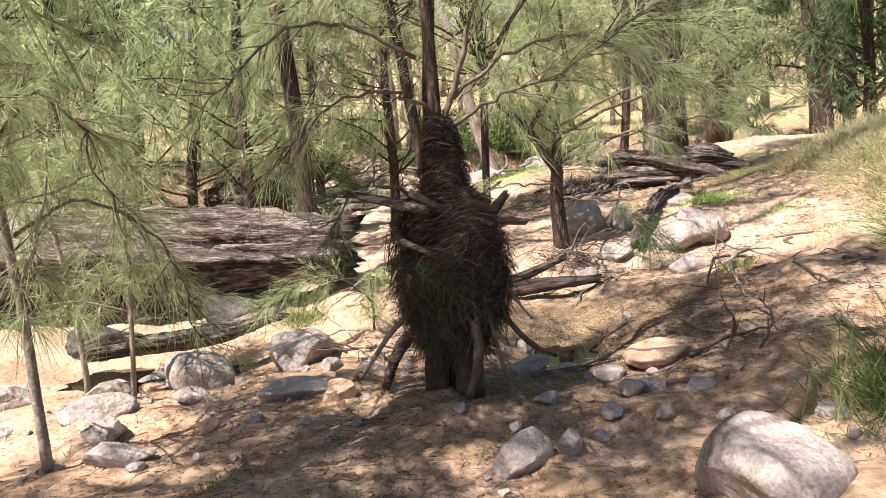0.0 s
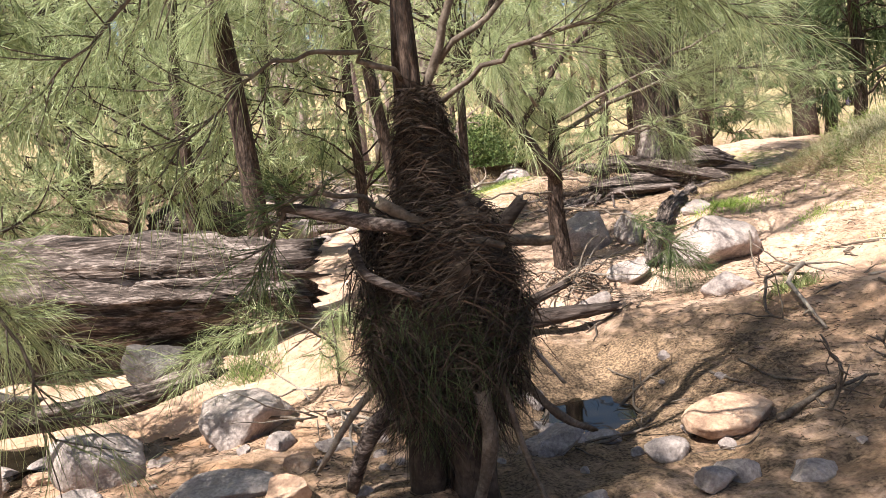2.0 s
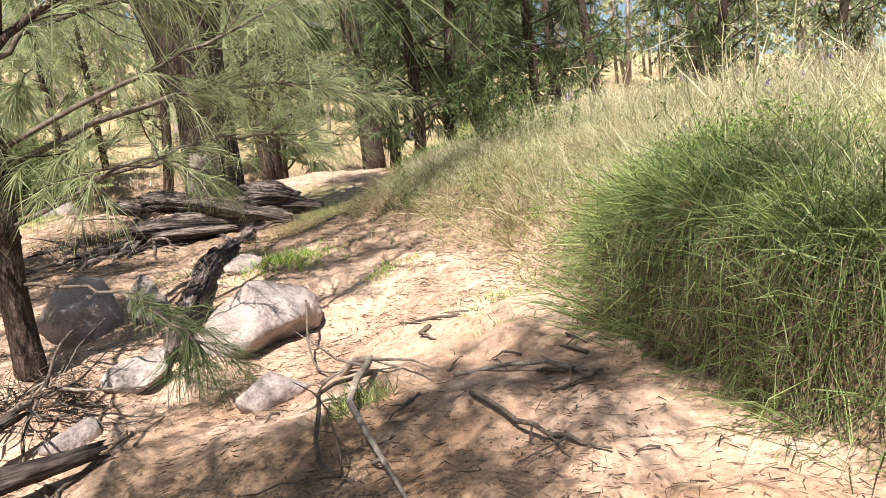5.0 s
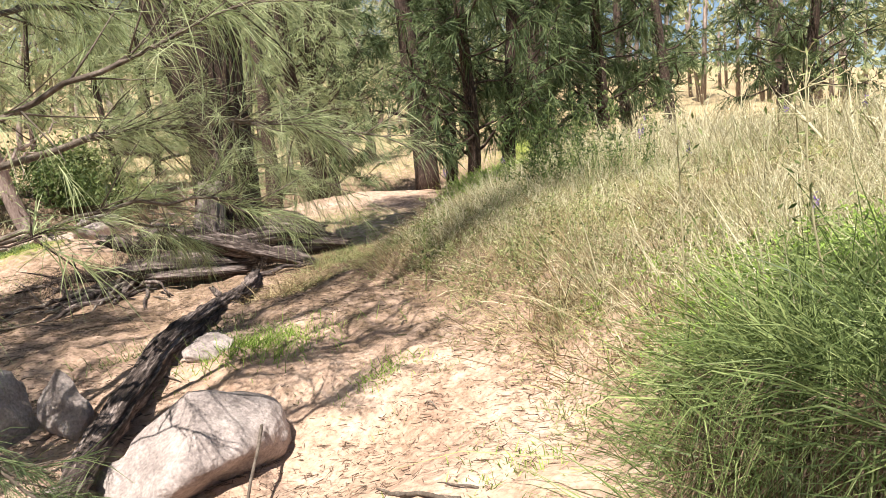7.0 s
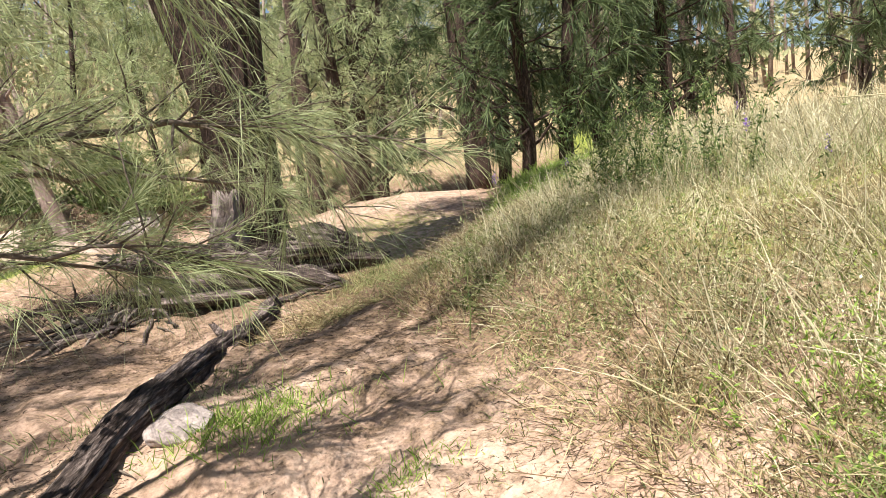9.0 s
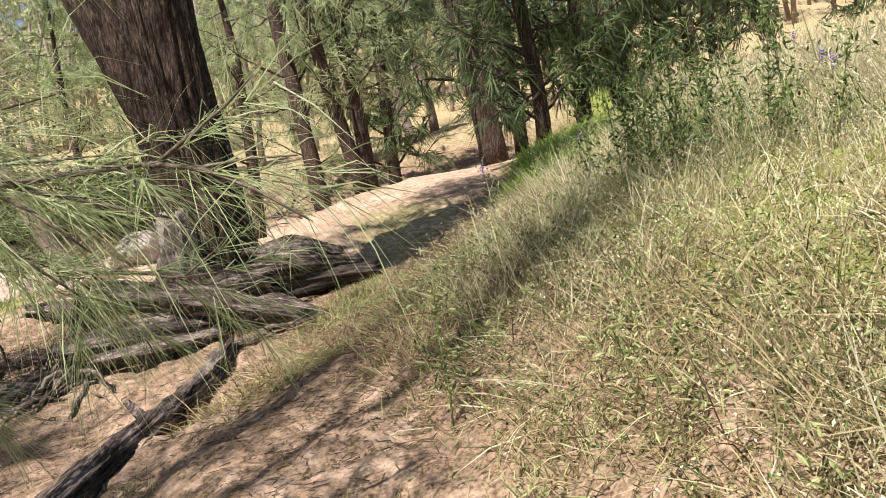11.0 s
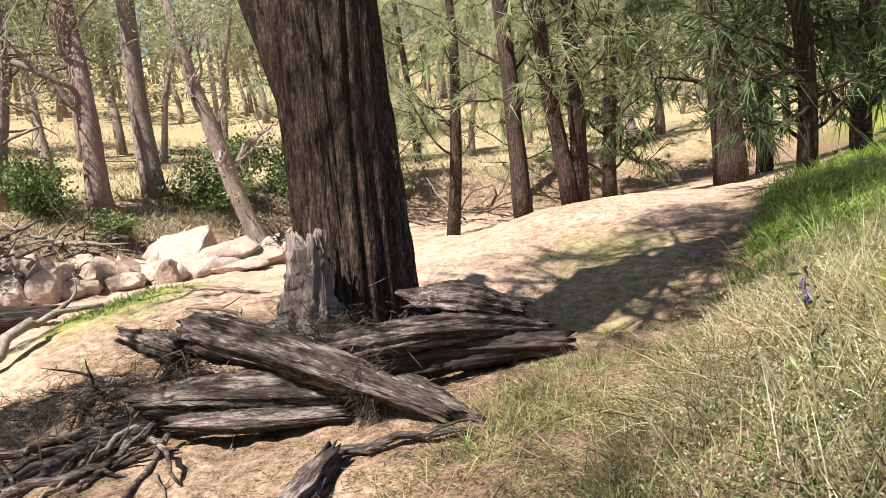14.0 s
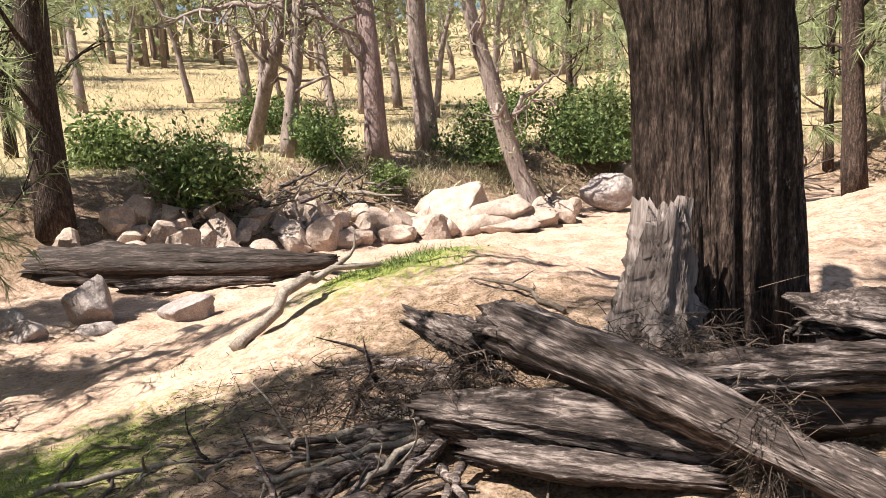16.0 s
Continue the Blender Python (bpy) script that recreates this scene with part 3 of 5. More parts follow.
# ---- logs, rocks, sticks ----
def log(name, points, radii, label, mat=None, sides=40, rings=36, ridge=0.04, rough=0.05, ragged=0.12, seed=1, flat=1.0, category="log", group="", wavy=0.0):
    """A fallen trunk whose grain runs along its own x axis."""
    p = np.asarray(points, float)
    axis = Vector(p[-1] - p[0]).normalized()
    turn = axis.to_track_quat("X", "Z").to_matrix().to_4x4()
    m = Matrix.Translation(p[0]) @ turn
    inv = np.array(m.inverted())
    local = smooth_path(p @ inv[:3, :3].T + inv[:3, 3], rings)
    rng = np.random.default_rng(seed)
    if wavy:
        local = local + np.cumsum(rng.normal(0, wavy, local.shape), axis=0) * (0, 1, 1)
    v, quads, tris = tube(local, radii, sides, ridge, rough, ragged, seed, twist=0.6, flat=flat)
    ring = np.arange(rings * sides) // sides
    out = v[:rings * sides] - local[ring]
    turn_by = np.arange(rings * sides) % sides / sides * 2 * np.pi
    fissure = np.array([noise.noise(Vector((math.cos(t) * 5 + seed, math.sin(t) * 5, q * 1.1))) - 1.6 * max(0.0, noise.noise(Vector((math.cos(t) * 8, math.sin(t) * 8 + seed, q * 0.8))) - 0.12) for t, q in zip(turn_by, local[ring][:, 0])])
    v[:rings * sides] = local[ring] + out * (1 + 0.24 * fissure)[:, None]
    ob = part(name, Geo().add(v, quads, tris), mat or LOG)
    ob.matrix_basis = m
    return tagged(ob, label, category, group)


def grain(m):
    n = m.node_tree.nodes
    for node in n:
        if node.type == "MAPPING":
            node.inputs["Scale"].default_value = (0.13, 1, 1)
    return m


grain(LOG), grain(DARK_LOG)


def rock(x, y, sx, sy, sz, label, seed=1, rz=0.0, mat=None, sunk=0.35, group="", level=4, facets=13, tilt=0.0):
    ob = part("boulder" if sx > 0.22 else "stone", rock_geo(seed, sx, sy, sz, facets=facets, level=level), mat or ROCK, smooth=level > 3)
    ob.matrix_basis = pose(x, y, high(x, y) + sz * (1 - 2 * sunk), tilt, 0, rz)
    return tagged(ob, label, "rock", group)


def stick(name, points, r, label, mat=None, seed=1, forks=0, group="", category="branch", ground=True, rings=10):
    """A fallen branch lying on the land; points are x, y and the height above it."""
    rng = np.random.default_rng(seed)
    p = np.array([(a, b, (high(a, b) if ground else 0) + c) for a, b, c in points])
    path = smooth_path(p, rings)
    path[1:-1] += rng.normal(0, r * 0.5, path[1:-1].shape)
    o = path[0].copy()
    g = Geo().add(*tube(path - o, [r, r * 0.85, r * 0.35], 8, ridge=0.06, rough=0.08, seed=seed))
    side = []
    for i in range(forks):
        k = rng.integers(rings // 3, rings - 1)
        d = unit(path[k] - path[k - 1] + rng.normal(0, 0.7, 3) + np.array((0, 0, 0.25)))
        side.append(Geo().add(*tube(wander(path[k] - o, d, np.linalg.norm(path[-1] - o) * rng.uniform(0.2, 0.45), 6, rng, 0.2), [r * 0.5, 0.002], 5)))
    ob = part(name, g, mat or TWIG)
    ob.location = o
    for s in side:
        part("side_twig", s, mat or TWIG, ob)
    return tagged(ob, label, category, group)


# ---- the debris-wrapped tree in the creek bed ----
TX, TY = -0.02, 4.42
snag = she_oak("she_oak_tree", TX, TY, "slim twin-stemmed she-oak in the creek bed", seed=11, tall=6.0, trunk=0.036, stems=2, limbs=40, first=0.46, reach=2.4, twigs=10, needles=38, width=0.0035, lean=(-0.05, 0.0), lift=0.02, spread=0.03)
needle_limb(snag, [(TX, TY, 1.5), (0.12, 4.4, 1.9), (0.3, 4.3, 2.5), (0.5, 4.2, 3.2)], 0.022, 1, start=0.45, far=0.5, twigs=20)
needle_limb(snag, [(TX - 0.1, TY, 2.0), (-0.5, 4.35, 2.2), (-0.9, 4.3, 2.15), (-1.35, 4.2, 1.75)], 0.014, 2, start=0.5, twigs=16, needles=26)
needle_limb(snag, [(TX - 0.05, TY, 1.7), (-0.3, 4.3, 1.82), (-0.6, 4.3, 1.75), (-0.95, 4.2, 1.45)], 0.012, 3, start=0.4, twigs=14, needles=26)
needle_limb(snag, [(TX + 0.1, TY, 1.75), (0.45, 4.4, 2.0), (0.95, 4.5, 2.05), (1.35, 4.5, 1.8)], 0.014, 4, start=0.35, twigs=22, needles=30)
needle_limb(snag, [(TX + 0.1, TY, 1.6), (0.35, 4.2, 1.75), (0.7, 4.1, 1.85), (1.2, 4.1, 2.15)], 0.012, 5, start=0.35, twigs=20, needles=30)
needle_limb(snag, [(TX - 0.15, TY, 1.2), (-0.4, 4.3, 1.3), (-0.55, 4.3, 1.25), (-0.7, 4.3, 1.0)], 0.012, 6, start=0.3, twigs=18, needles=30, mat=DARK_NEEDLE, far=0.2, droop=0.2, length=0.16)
# Two high limbs over the path, added to shade the cut bank.
needle_limb(snag, [(TX - 0.2, TY, 4.2), (0.7, 4.2, 4.8), (1.5, 4.0, 5.0), (2.3, 3.8, 4.9)], 0.02, 41, start=0.25, twigs=44, needles=40, far=0.7, length=0.28, width=0.006)
needle_limb(snag, [(TX - 0.2, TY, 4.8), (0.6, 3.7, 5.4), (1.3, 3.1, 5.6), (2.0, 2.6, 5.5)], 0.02, 42, start=0.25, twigs=44, needles=40, far=0.7, length=0.28, width=0.006)


def debris():
    rng = np.random.default_rng(5)
    base = thing("flood_debris", TX, TY, high(TX, TY), "dark matted flood debris wrapped round the tree", "debris")
    zs = np.linspace(0.28, 1.62, 30)
    width = np.interp(zs, [0.28, 0.4, 0.6, 0.8, 1.0, 1.12, 1.2, 1.45, 1.62], [0.12, 0.2, 0.27, 0.27, 0.25, 0.21, 0.12, 0.09, 0.05])
    lean = np.interp(zs, [0.28, 0.9, 1.62], [0.0, 0.03, 0.0])
    path = np.stack([lean, zs * 0, zs], 1)
    part("packed_core", Geo().add(*tube(path, width * 0.86, 40, ridge=0.06, rough=0.14, seed=3)), FIBRE, base)
    for i, (x, y, r) in enumerate([(-0.1, 0.0, 0.07), (0.06, -0.06, 0.08), (0.02, 0.1, 0.06)]):
        foot = smooth_path([(x * 1.3, y * 1.3, -0.1), (x, y, 0.25), (x * 0.6, y * 0.6, 0.6)], 8)
        part("matted_stem", Geo().add(*tube(foot, [r * 1.2, r], 14, ridge=0.08, rough=0.1, seed=i)), FIBRE, base)
    n = 18000
    z = 0.3 + 1.32 * rng.uniform(0, 1, n)
    a = rng.uniform(0, 2 * np.pi, n)
    r = np.interp(z, zs, width) * rng.uniform(0.85, 1.2, n) * (1 + 0.16 * np.sin(3 * a + 5 * z) + 0.1 * np.sin(7 * a - 9 * z))
    root = np.stack([np.cos(a) * r + np.interp(z, zs, lean), np.sin(a) * r, z], 1)
    around = np.stack([-np.sin(a), np.cos(a), rng.normal(0, 0.4, n)], 1) * rng.choice([-1, 1], n)[:, None]
    out = np.stack([np.cos(a), np.sin(a), np.zeros(n)], 1)
    way = around + out * rng.uniform(-0.25, 0.3, n)[:, None]
    part("root_fibre", Geo().add(*ribbons(root, way, rng.uniform(0.08, 0.3, n) * np.interp(z, [1.0, 1.25], [1.0, 0.42]), rng.uniform(0.002, 0.007, n), rng.uniform(0.1, 0.8, n), rng)), FIBRE, base, "tangle of brown root fibres", smooth=False)
    n = 4200
    z = rng.uniform(0.25, 0.85, n)
    a = rng.uniform(0, 2 * np.pi, n)
    r = np.interp(z, zs, width) * rng.uniform(0.9, 1.15, n)
    root = np.stack([np.cos(a) * r, np.sin(a) * r, z], 1)
    way = np.stack([np.cos(a) * 0.6, np.sin(a) * 0.6, rng.normal(-0.6, 0.5, n)], 1) + rng.normal(0, 0.5, (n, 3))
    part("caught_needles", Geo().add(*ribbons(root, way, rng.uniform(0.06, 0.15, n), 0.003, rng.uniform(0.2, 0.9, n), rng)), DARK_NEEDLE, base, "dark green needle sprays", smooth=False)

    def drift(p, q, r, i, mat):
        p, q = np.array(p), np.array(q)
        line = smooth_path([p, (p + q) / 2 + rng.normal(0, 0.03, 3), q], 9)
        part("driftwood_stick", Geo().add(*tube(line, [r, r * 0.9, r * 0.6], 10, ridge=0.08, rough=0.1, ragged=0.03, seed=i)), mat, base)

    drift((-0.1, -0.24, 1.1), (-0.55, -0.12, 1.22), 0.028, 0, LOG)
    drift((-0.18, -0.2, 1.2), (0.24, -0.24, 1.0), 0.024, 1, TWIG)
    drift((0.18, -0.05, 0.92), (0.36, -0.08, 1.14), 0.04, 2, DARK_LOG)
    drift((0.2, -0.05, 0.98), (0.46, -0.02, 0.97), 0.03, 3, TWIG)
    drift((-0.3, -0.15, 1.02), (-0.08, -0.32, 0.86), 0.02, 4, LOG)
    drift((0.25, -0.1, 0.5), (0.62, 0.2, 0.08), 0.02, 5, TWIG)
    drift((0.2, -0.2, 0.5), (0.34, -0.3, -0.04), 0.014, 6, TWIG)
    drift((0.12, -0.26, 0.45), (0.05, -0.22, -0.04), 0.035, 7, TWIG)
    drift((-0.22, 0.05, 0.5), (-0.62, 0.3, 0.0), 0.02, 8, PALE_TWIG)
    drift((0.28, 0.0, 0.75), (0.46, -0.05, 0.4), 0.012, 9, PALE_TWIG)
    drift((-0.2, -0.1, 0.4), (-0.45, 0.1, -0.02), 0.045, 10, LOG)


debris()

# ---- the young tree with a leaning limb, its long branches over the sand bar ----
young = she_oak("she_oak_tree", 1.27, 8.45, "young dark-trunked she-oak with a leaning limb", seed=21, tall=1.75, trunk=0.085, limbs=7, first=0.6, reach=1.1, twigs=8, needles=36, width=0.004, lean=(0.03, 0.02), sides=18)
needle_limb(young, [(1.28, 8.45, 1.05), (1.0, 8.35, 1.5), (0.6, 8.2, 2.0), (0.3, 8.1, 2.9), (0.2, 8.1, 4.4)], 0.06, 7, twigs=70, start=0.45, far=1.0, needles=40, length=0.3, bark=BARK, width=0.005)
needle_limb(young, [(0.95, 8.35, 1.55), (1.4, 8.2, 2.2), (2.1, 8.2, 2.6), (2.9, 8.2, 2.55)], 0.03, 16, twigs=34, start=0.3, far=0.6, needles=40, length=0.28, bark=BARK, width=0.005)
needle_limb(young, [(0.5, 8.2, 2.3), (1.2, 8.5, 3.2), (2.0, 8.9, 3.9), (2.6, 9.2, 4.1)], 0.03, 17, twigs=34, start=0.25, far=0.9, needles=40, length=0.3, bark=BARK, width=0.005)
needle_limb(young, [(0.3, 8.1, 2.9), (-0.5, 8.4, 3.3), (-1.2, 8.8, 3.4), (-1.9, 9.0, 3.0)], 0.025, 18, twigs=50, start=0.25, far=0.8, needles=40, length=0.3, bark=BARK, width=0.005)
needle_limb(young, [(1.3, 8.45, 1.5), (2.2, 8.62, 1.84), (3.0, 8.52, 1.92), (3.72, 8.42, 1.84)], 0.022, 8, twigs=50, width=0.0022, needles=44, start=0.35, far=0.34, spread=0.6)
needle_limb(young, [(1.3, 8.5, 1.2), (2.0, 8.9, 1.4), (2.6, 9.4, 1.42), (3.0, 9.9, 1.22)], 0.016, 9, twigs=22, needles=34, start=0.5, far=0.28, spread=0.6)
needle_limb(young, [(1.3, 8.4, 1.15), (2.0, 8.25, 1.46), (2.6, 8.12, 1.56), (3.05, 8.12, 1.5)], 0.014, 22, twigs=26, width=0.0022, needles=40, start=0.45, far=0.3, spread=0.6, droop=0.3, length=0.18)
needle_limb(young, [(2.5, 8.6, 1.8), (3.0, 8.85, 1.76), (3.4, 9.0, 1.66), (3.8, 9.0, 1.55)], 0.010, 23, twigs=22, width=0.0022, needles=40, start=0.4, far=0.26, spread=0.5, length=0.18)
needle_limb(young, [(1.3, 8.4, 1.6), (1.9, 8.0, 1.9), (2.5, 7.8, 2.15), (3.2, 7.9, 2.5)], 0.018, 10, twigs=18, needles=34, start=0.35, far=0.4)
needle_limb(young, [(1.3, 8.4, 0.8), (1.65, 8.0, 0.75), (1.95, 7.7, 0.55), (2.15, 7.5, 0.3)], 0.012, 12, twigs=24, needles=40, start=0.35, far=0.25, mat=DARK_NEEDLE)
needle_limb(young, [(1.2, 8.4, 0.95), (0.9, 8.0, 1.0), (0.5, 7.8, 1.0), (0.2, 7.6, 0.9)], 0.012, 13, twigs=8, needles=26, start=0.5)
needle_limb(young, [(1.3, 8.5, 2.1), (1.9, 9.0, 2.5), (2.7, 9.6, 2.7), (3.5, 10.0, 2.75)], 0.02, 14, twigs=16, needles=34, start=0.35, far=0.45)
needle_limb(young, [(1.2, 8.4, 1.7), (0.8, 7.6, 2.0), (0.6, 6.9, 2.1), (0.5, 6.2, 2.0)], 0.018, 15, twigs=34, needles=36, start=0.35, far=0.4)


def root_snarl(x, y, label, seed, wide=0.35, count=26):
    """A heap of bare roots and twigs, each a part of its own."""
    rng = np.random.default_rng(seed)
    base = thing("root_snarl", x, y, high(x, y), label, "roots")
    for i in range(count):
        a = rng.uniform(0, 6.28)
        p = np.array((math.cos(a) * wide * rng.uniform(0, 0.6), math.sin(a) * wide * rng.uniform(0, 0.6), rng.uniform(0.02, 0.2)))
        d = (math.cos(a + rng.normal(0, 0.6)), math.sin(a + rng.normal(0, 0.6)), rng.normal(0.0, 0.3))
        r = rng.uniform(0.004, 0.014)
        line = wander(p, d, wide * rng.uniform(0.6, 1.6), 6, rng, 0.2, -0.06)
        line[:, 2] = np.maximum(line[:, 2], 0.0)
        part("root", Geo().add(*tube(line, [r, r * 0.4], 6, rough=0.08, seed=i)), PALE_TWIG if i % 3 else TWIG, base)


root_snarl(1.2, 8.05, "bleached tangle of roots at the young tree's foot", 4, 0.38)
root_snarl(-0.75, 5.9, "bleached sticks caught beside the boulder", 6, 0.4, 18)
root_snarl(-0.6, 7.6, "tangle of roots at the log's broken end", 7, 0.5, 22)

# Tall upper limbs, added above the view to shade the grass.
needle_limb(young, [(0.3, 8.1, 2.9), (0.8, 8.2, 4.2), (1.4, 8.4, 5.6), (2.0, 8.6, 7.0)], 0.035, 19, twigs=90, start=0.35, far=1.3, needles=26, length=0.34, bark=BARK, width=0.008)
needle_limb(young, [(0.6, 8.2, 3.6), (1.6, 8.0, 5.0), (2.6, 8.0, 6.0), (3.6, 8.3, 6.6)], 0.03, 20, twigs=80, start=0.35, far=1.2, needles=26, length=0.34, bark=BARK, width=0.008)

# ---- the massive old she-oak ----
OX, OY = 4.2, 14.27
old = she_oak("she_oak_tree", OX, OY, "massive old she-oak with rough fissured bark", seed=31, tall=13.0, trunk=0.27, limbs=50, first=0.33, reach=4.6, twigs=18, needles=28, length=0.36, width=0.011, sides=90, lean=(-0.02, 0.02), z=high(OX, OY) - 0.15)


def flecked_bark():
    """The same bark, with pale flecks of sunlight painted into its colour."""
    m = material("sun_flecked_bark", ((0.010, 0.006, 0.005), (0.05, 0.031, 0.024), (0.16, 0.11, 0.09)), scale=30, fine=110, bump=1.0, bump_scale=48, stretch=(1, 1, 0.24), spread=0.13)
    n, l = m.node_tree.nodes, m.node_tree.links
    bsdf = n["Principled BSDF"]
    base = bsdf.inputs["Base Color"].links[0].from_socket
    co, mp, spot, ramp, mix = n.new("ShaderNodeTexCoord"), n.new("ShaderNodeMapping"), n.new("ShaderNodeTexNoise"), n.new("ShaderNodeValToRGB"), n.new("ShaderNodeMix")
    mp.inputs["Scale"].default_value = (1, 1, 0.3)
    spot.inputs["Scale"].default_value, spot.inputs["Detail"].default_value, spot.inputs["Roughness"].default_value = 15, 7, 0.72
    ramp.color_ramp.elements[0].position, ramp.color_ramp.elements[1].position = 0.60, 0.66
    mix.data_type = "RGBA"
    mix.inputs[7].default_value = rgb((0.42, 0.36, 0.33))
    l.new(co.outputs["Object"], mp.inputs["Vector"])
    l.new(mp.outputs[0], spot.inputs["Vector"])
    l.new(spot.outputs["Fac"], ramp.inputs[0])
    l.new(ramp.outputs[0], mix.inputs[0])
    l.new(base, mix.inputs[6])
    l.new(mix.outputs[2], bsdf.inputs["Base Color"])
    return m


FLECKED = flecked_bark()


def bark_trunk(tree, points, radii, seed, name="trunk", sides=180, rings=120, mat=None):
    """A trunk with real furrows between long, broken plates of bark."""
    rng = np.random.default_rng(seed)
    path = smooth_path(points, rings)
    v, quads, tris = tube(path, radii, sides, rough=0.0, seed=seed)
    a = np.arange(rings * sides) % sides / sides * 2 * np.pi
    k = np.arange(rings * sides) // sides
    z = path[k][:, 2]
    centre = path[k]
    out = v[:rings * sides] - centre
    size = np.linalg.norm(out, axis=1, keepdims=True)
    furrow = np.array([noise.noise(Vector((math.cos(t) * 7 + seed, math.sin(t) * 7, h * 1.3))) for t, h in zip(a, z)])
    deep = np.array([noise.noise(Vector((math.cos(t) * 24, math.sin(t) * 24 + seed, h * 2.6))) for t, h in zip(a, z)])
    flare = 1 + 0.45 * np.exp(-np.maximum(z, 0) / 0.3) * (0.6 + 0.4 * np.cos(a * 5 + seed))
    v[:rings * sides] = centre + out * ((1 + 0.055 * furrow + 0.085 * deep) * flare)[:, None]
    part(name, Geo().add(v, quads, tris), mat or BARK, tree)


bark_trunk(old, [(-0.13, -0.03, 0), (-0.15, -0.03, 1.5), (-0.2, 0, 3), (-0.32, 0, 6)], [0.30, 0.27, 0.26, 0.2], 2)
bark_trunk(old, [(0.17, 0.05, 0), (0.14, 0.06, 1.5), (0.10, 0.08, 3), (0.2, 0.1, 6)], [0.27, 0.235, 0.22, 0.18], 5, mat=FLECKED)
bark_trunk(old, [(-0.15, 0.1, 1.6), (-0.35, 0.15, 2.3), (-0.6, 0.25, 3.2), (-1.3, 0.5, 5.5)], [0.16, 0.15, 0.14, 0.1], 7, "limb", 50, 40)

# ---- boulders and stones ----
def rocks():
    rock(1.25, 2.95, 0.29, 0.3, 0.25, "large pale rounded boulder on the sand", 1, 20, sunk=0.42, facets=6)
    pale, grey = "pale granite stone half buried in sand", "grey-pink boulder beside the creek"
    rock(0.3, 3.55, 0.2, 0.16, 0.14, pale, 2, 10)
    rock(0.52, 3.62, 0.11, 0.1, 0.08, pale, 12, 60)
    rock(-1.94, 5.4, 0.25, 0.2, 0.24, "angular grey-pink boulder beside the creek", 3, 0, sunk=0.25, facets=7)
    rock(-1.3, 5.95, 0.4, 0.28, 0.24, "broad lilac-grey boulder beside the creek", 4, 30, sunk=0.25)
    rock(-1.15, 4.85, 0.36, 0.2, 0.09, "flat pale stone sunk in the sand", 5, 12, sunk=0.3)
    rock(-1.94, 3.95, 0.22, 0.16, 0.1, "dark-sided stone in the sand", 13, 5, sunk=0.25)
    rock(-1.85, 4.95, 0.14, 0.1, 0.07, pale, 14, 40)
    rock(-2.35, 4.7, 0.3, 0.2, 0.1, pale, 15, 40)
    rock(-2.75, 5.6, 0.25, 0.16, 0.12, grey, 16, 70)
    rock(-3.3, 5.2, 0.35, 0.25, 0.14, grey, 17, 20)
    rock(-0.8, 5.15, 0.1, 0.08, 0.07, "rust-brown stone on the sand", 18, 10, mat=RED_ROCK)
    rock(-1.0, 5.55, 0.12, 0.08, 0.08, "dark stone on the sand", 19, 50)
    rock(0.99, 4.28, 0.11, 0.09, 0.07, pale, 20, 0)
    rock(1.07, 3.83, 0.08, 0.07, 0.06, pale, 21, 30)
    rock(0.82, 3.97, 0.1, 0.08, 0.05, pale, 22, 80)
    rock(0.5, 4.25, 0.1, 0.07, 0.05, pale, 23, 10)
    rock(1.35, 4.95, 0.24, 0.18, 0.09, "smooth orange-stained rock by the pool", 24, 15, mat=RED_ROCK, facets=3)
    rock(1.0, 4.8, 0.13, 0.09, 0.07, grey, 25, 15)
    rock(1.15, 4.4, 0.14, 0.1, 0.07, grey, 26, 55)
    rock(0.75, 5.2, 0.22, 0.1, 0.06, "flat dark stone at the pool's edge", 27, 10)
    rock(1.8, 3.5, 0.1, 0.09, 0.07, grey, 28, 55)
    rock(-2.25, 7.3, 0.36, 0.28, 0.3, "boulder under the fallen log, blackened for the shade there", 29, 15, mat=DARK_ROCK)
    rock(-3.4, 7.0, 0.4, 0.3, 0.22, "boulder under the fallen log, blackened for the shade there", 30, 70, mat=DARK_ROCK)
    bar = "lilac-grey boulder in the sand bar"
    rock(2.66, 8.5, 0.5, 0.42, 0.28, "broad lilac-grey boulder in the sand bar", 6, 12, sunk=0.36, facets=5)
    rock(2.35, 7.35, 0.22, 0.2, 0.13, "pale rounded boulder in the sand bar", 31, 0, facets=4)
    rock(1.82, 8.2, 0.27, 0.2, 0.14, bar, 32, 30)
    rock(2.1, 9.15, 0.17, 0.15, 0.25, bar, 33, 80, sunk=0.3)
    rock(1.72, 9.3, 0.32, 0.26, 0.3, bar, 34, 10, sunk=0.28)
    rock(2.0, 8.45, 0.17, 0.12, 0.1, bar, 35, 10)
    rock(2.95, 9.5, 0.2, 0.16, 0.10, bar, 36, 35, sunk=0.4)
    rock(1.4, 7.75, 0.22, 0.14, 0.09, bar, 37, 25)
    creek = "weathered pink rock at the far bank's foot"
    rock(-2.6, 17.9, 0.42, 0.36, 0.4, "tall striped grey boulder by the dark log", 40, 10, sunk=0.2, facets=12)
    rock(-1.35, 18.1, 0.46, 0.3, 0.2, "low grey boulder by the dark log", 41, 10)
    rock(-2.17, 17.5, 0.25, 0.2, 0.15, "small grey boulder in the creek bed", 42, 50)
    rock(-2.9, 17.2, 0.24, 0.2, 0.18, "small grey boulder in the creek bed", 43, 20)
    rock(-3.5, 17.6, 0.4, 0.3, 0.2, "small grey boulder in the creek bed", 44, 20)
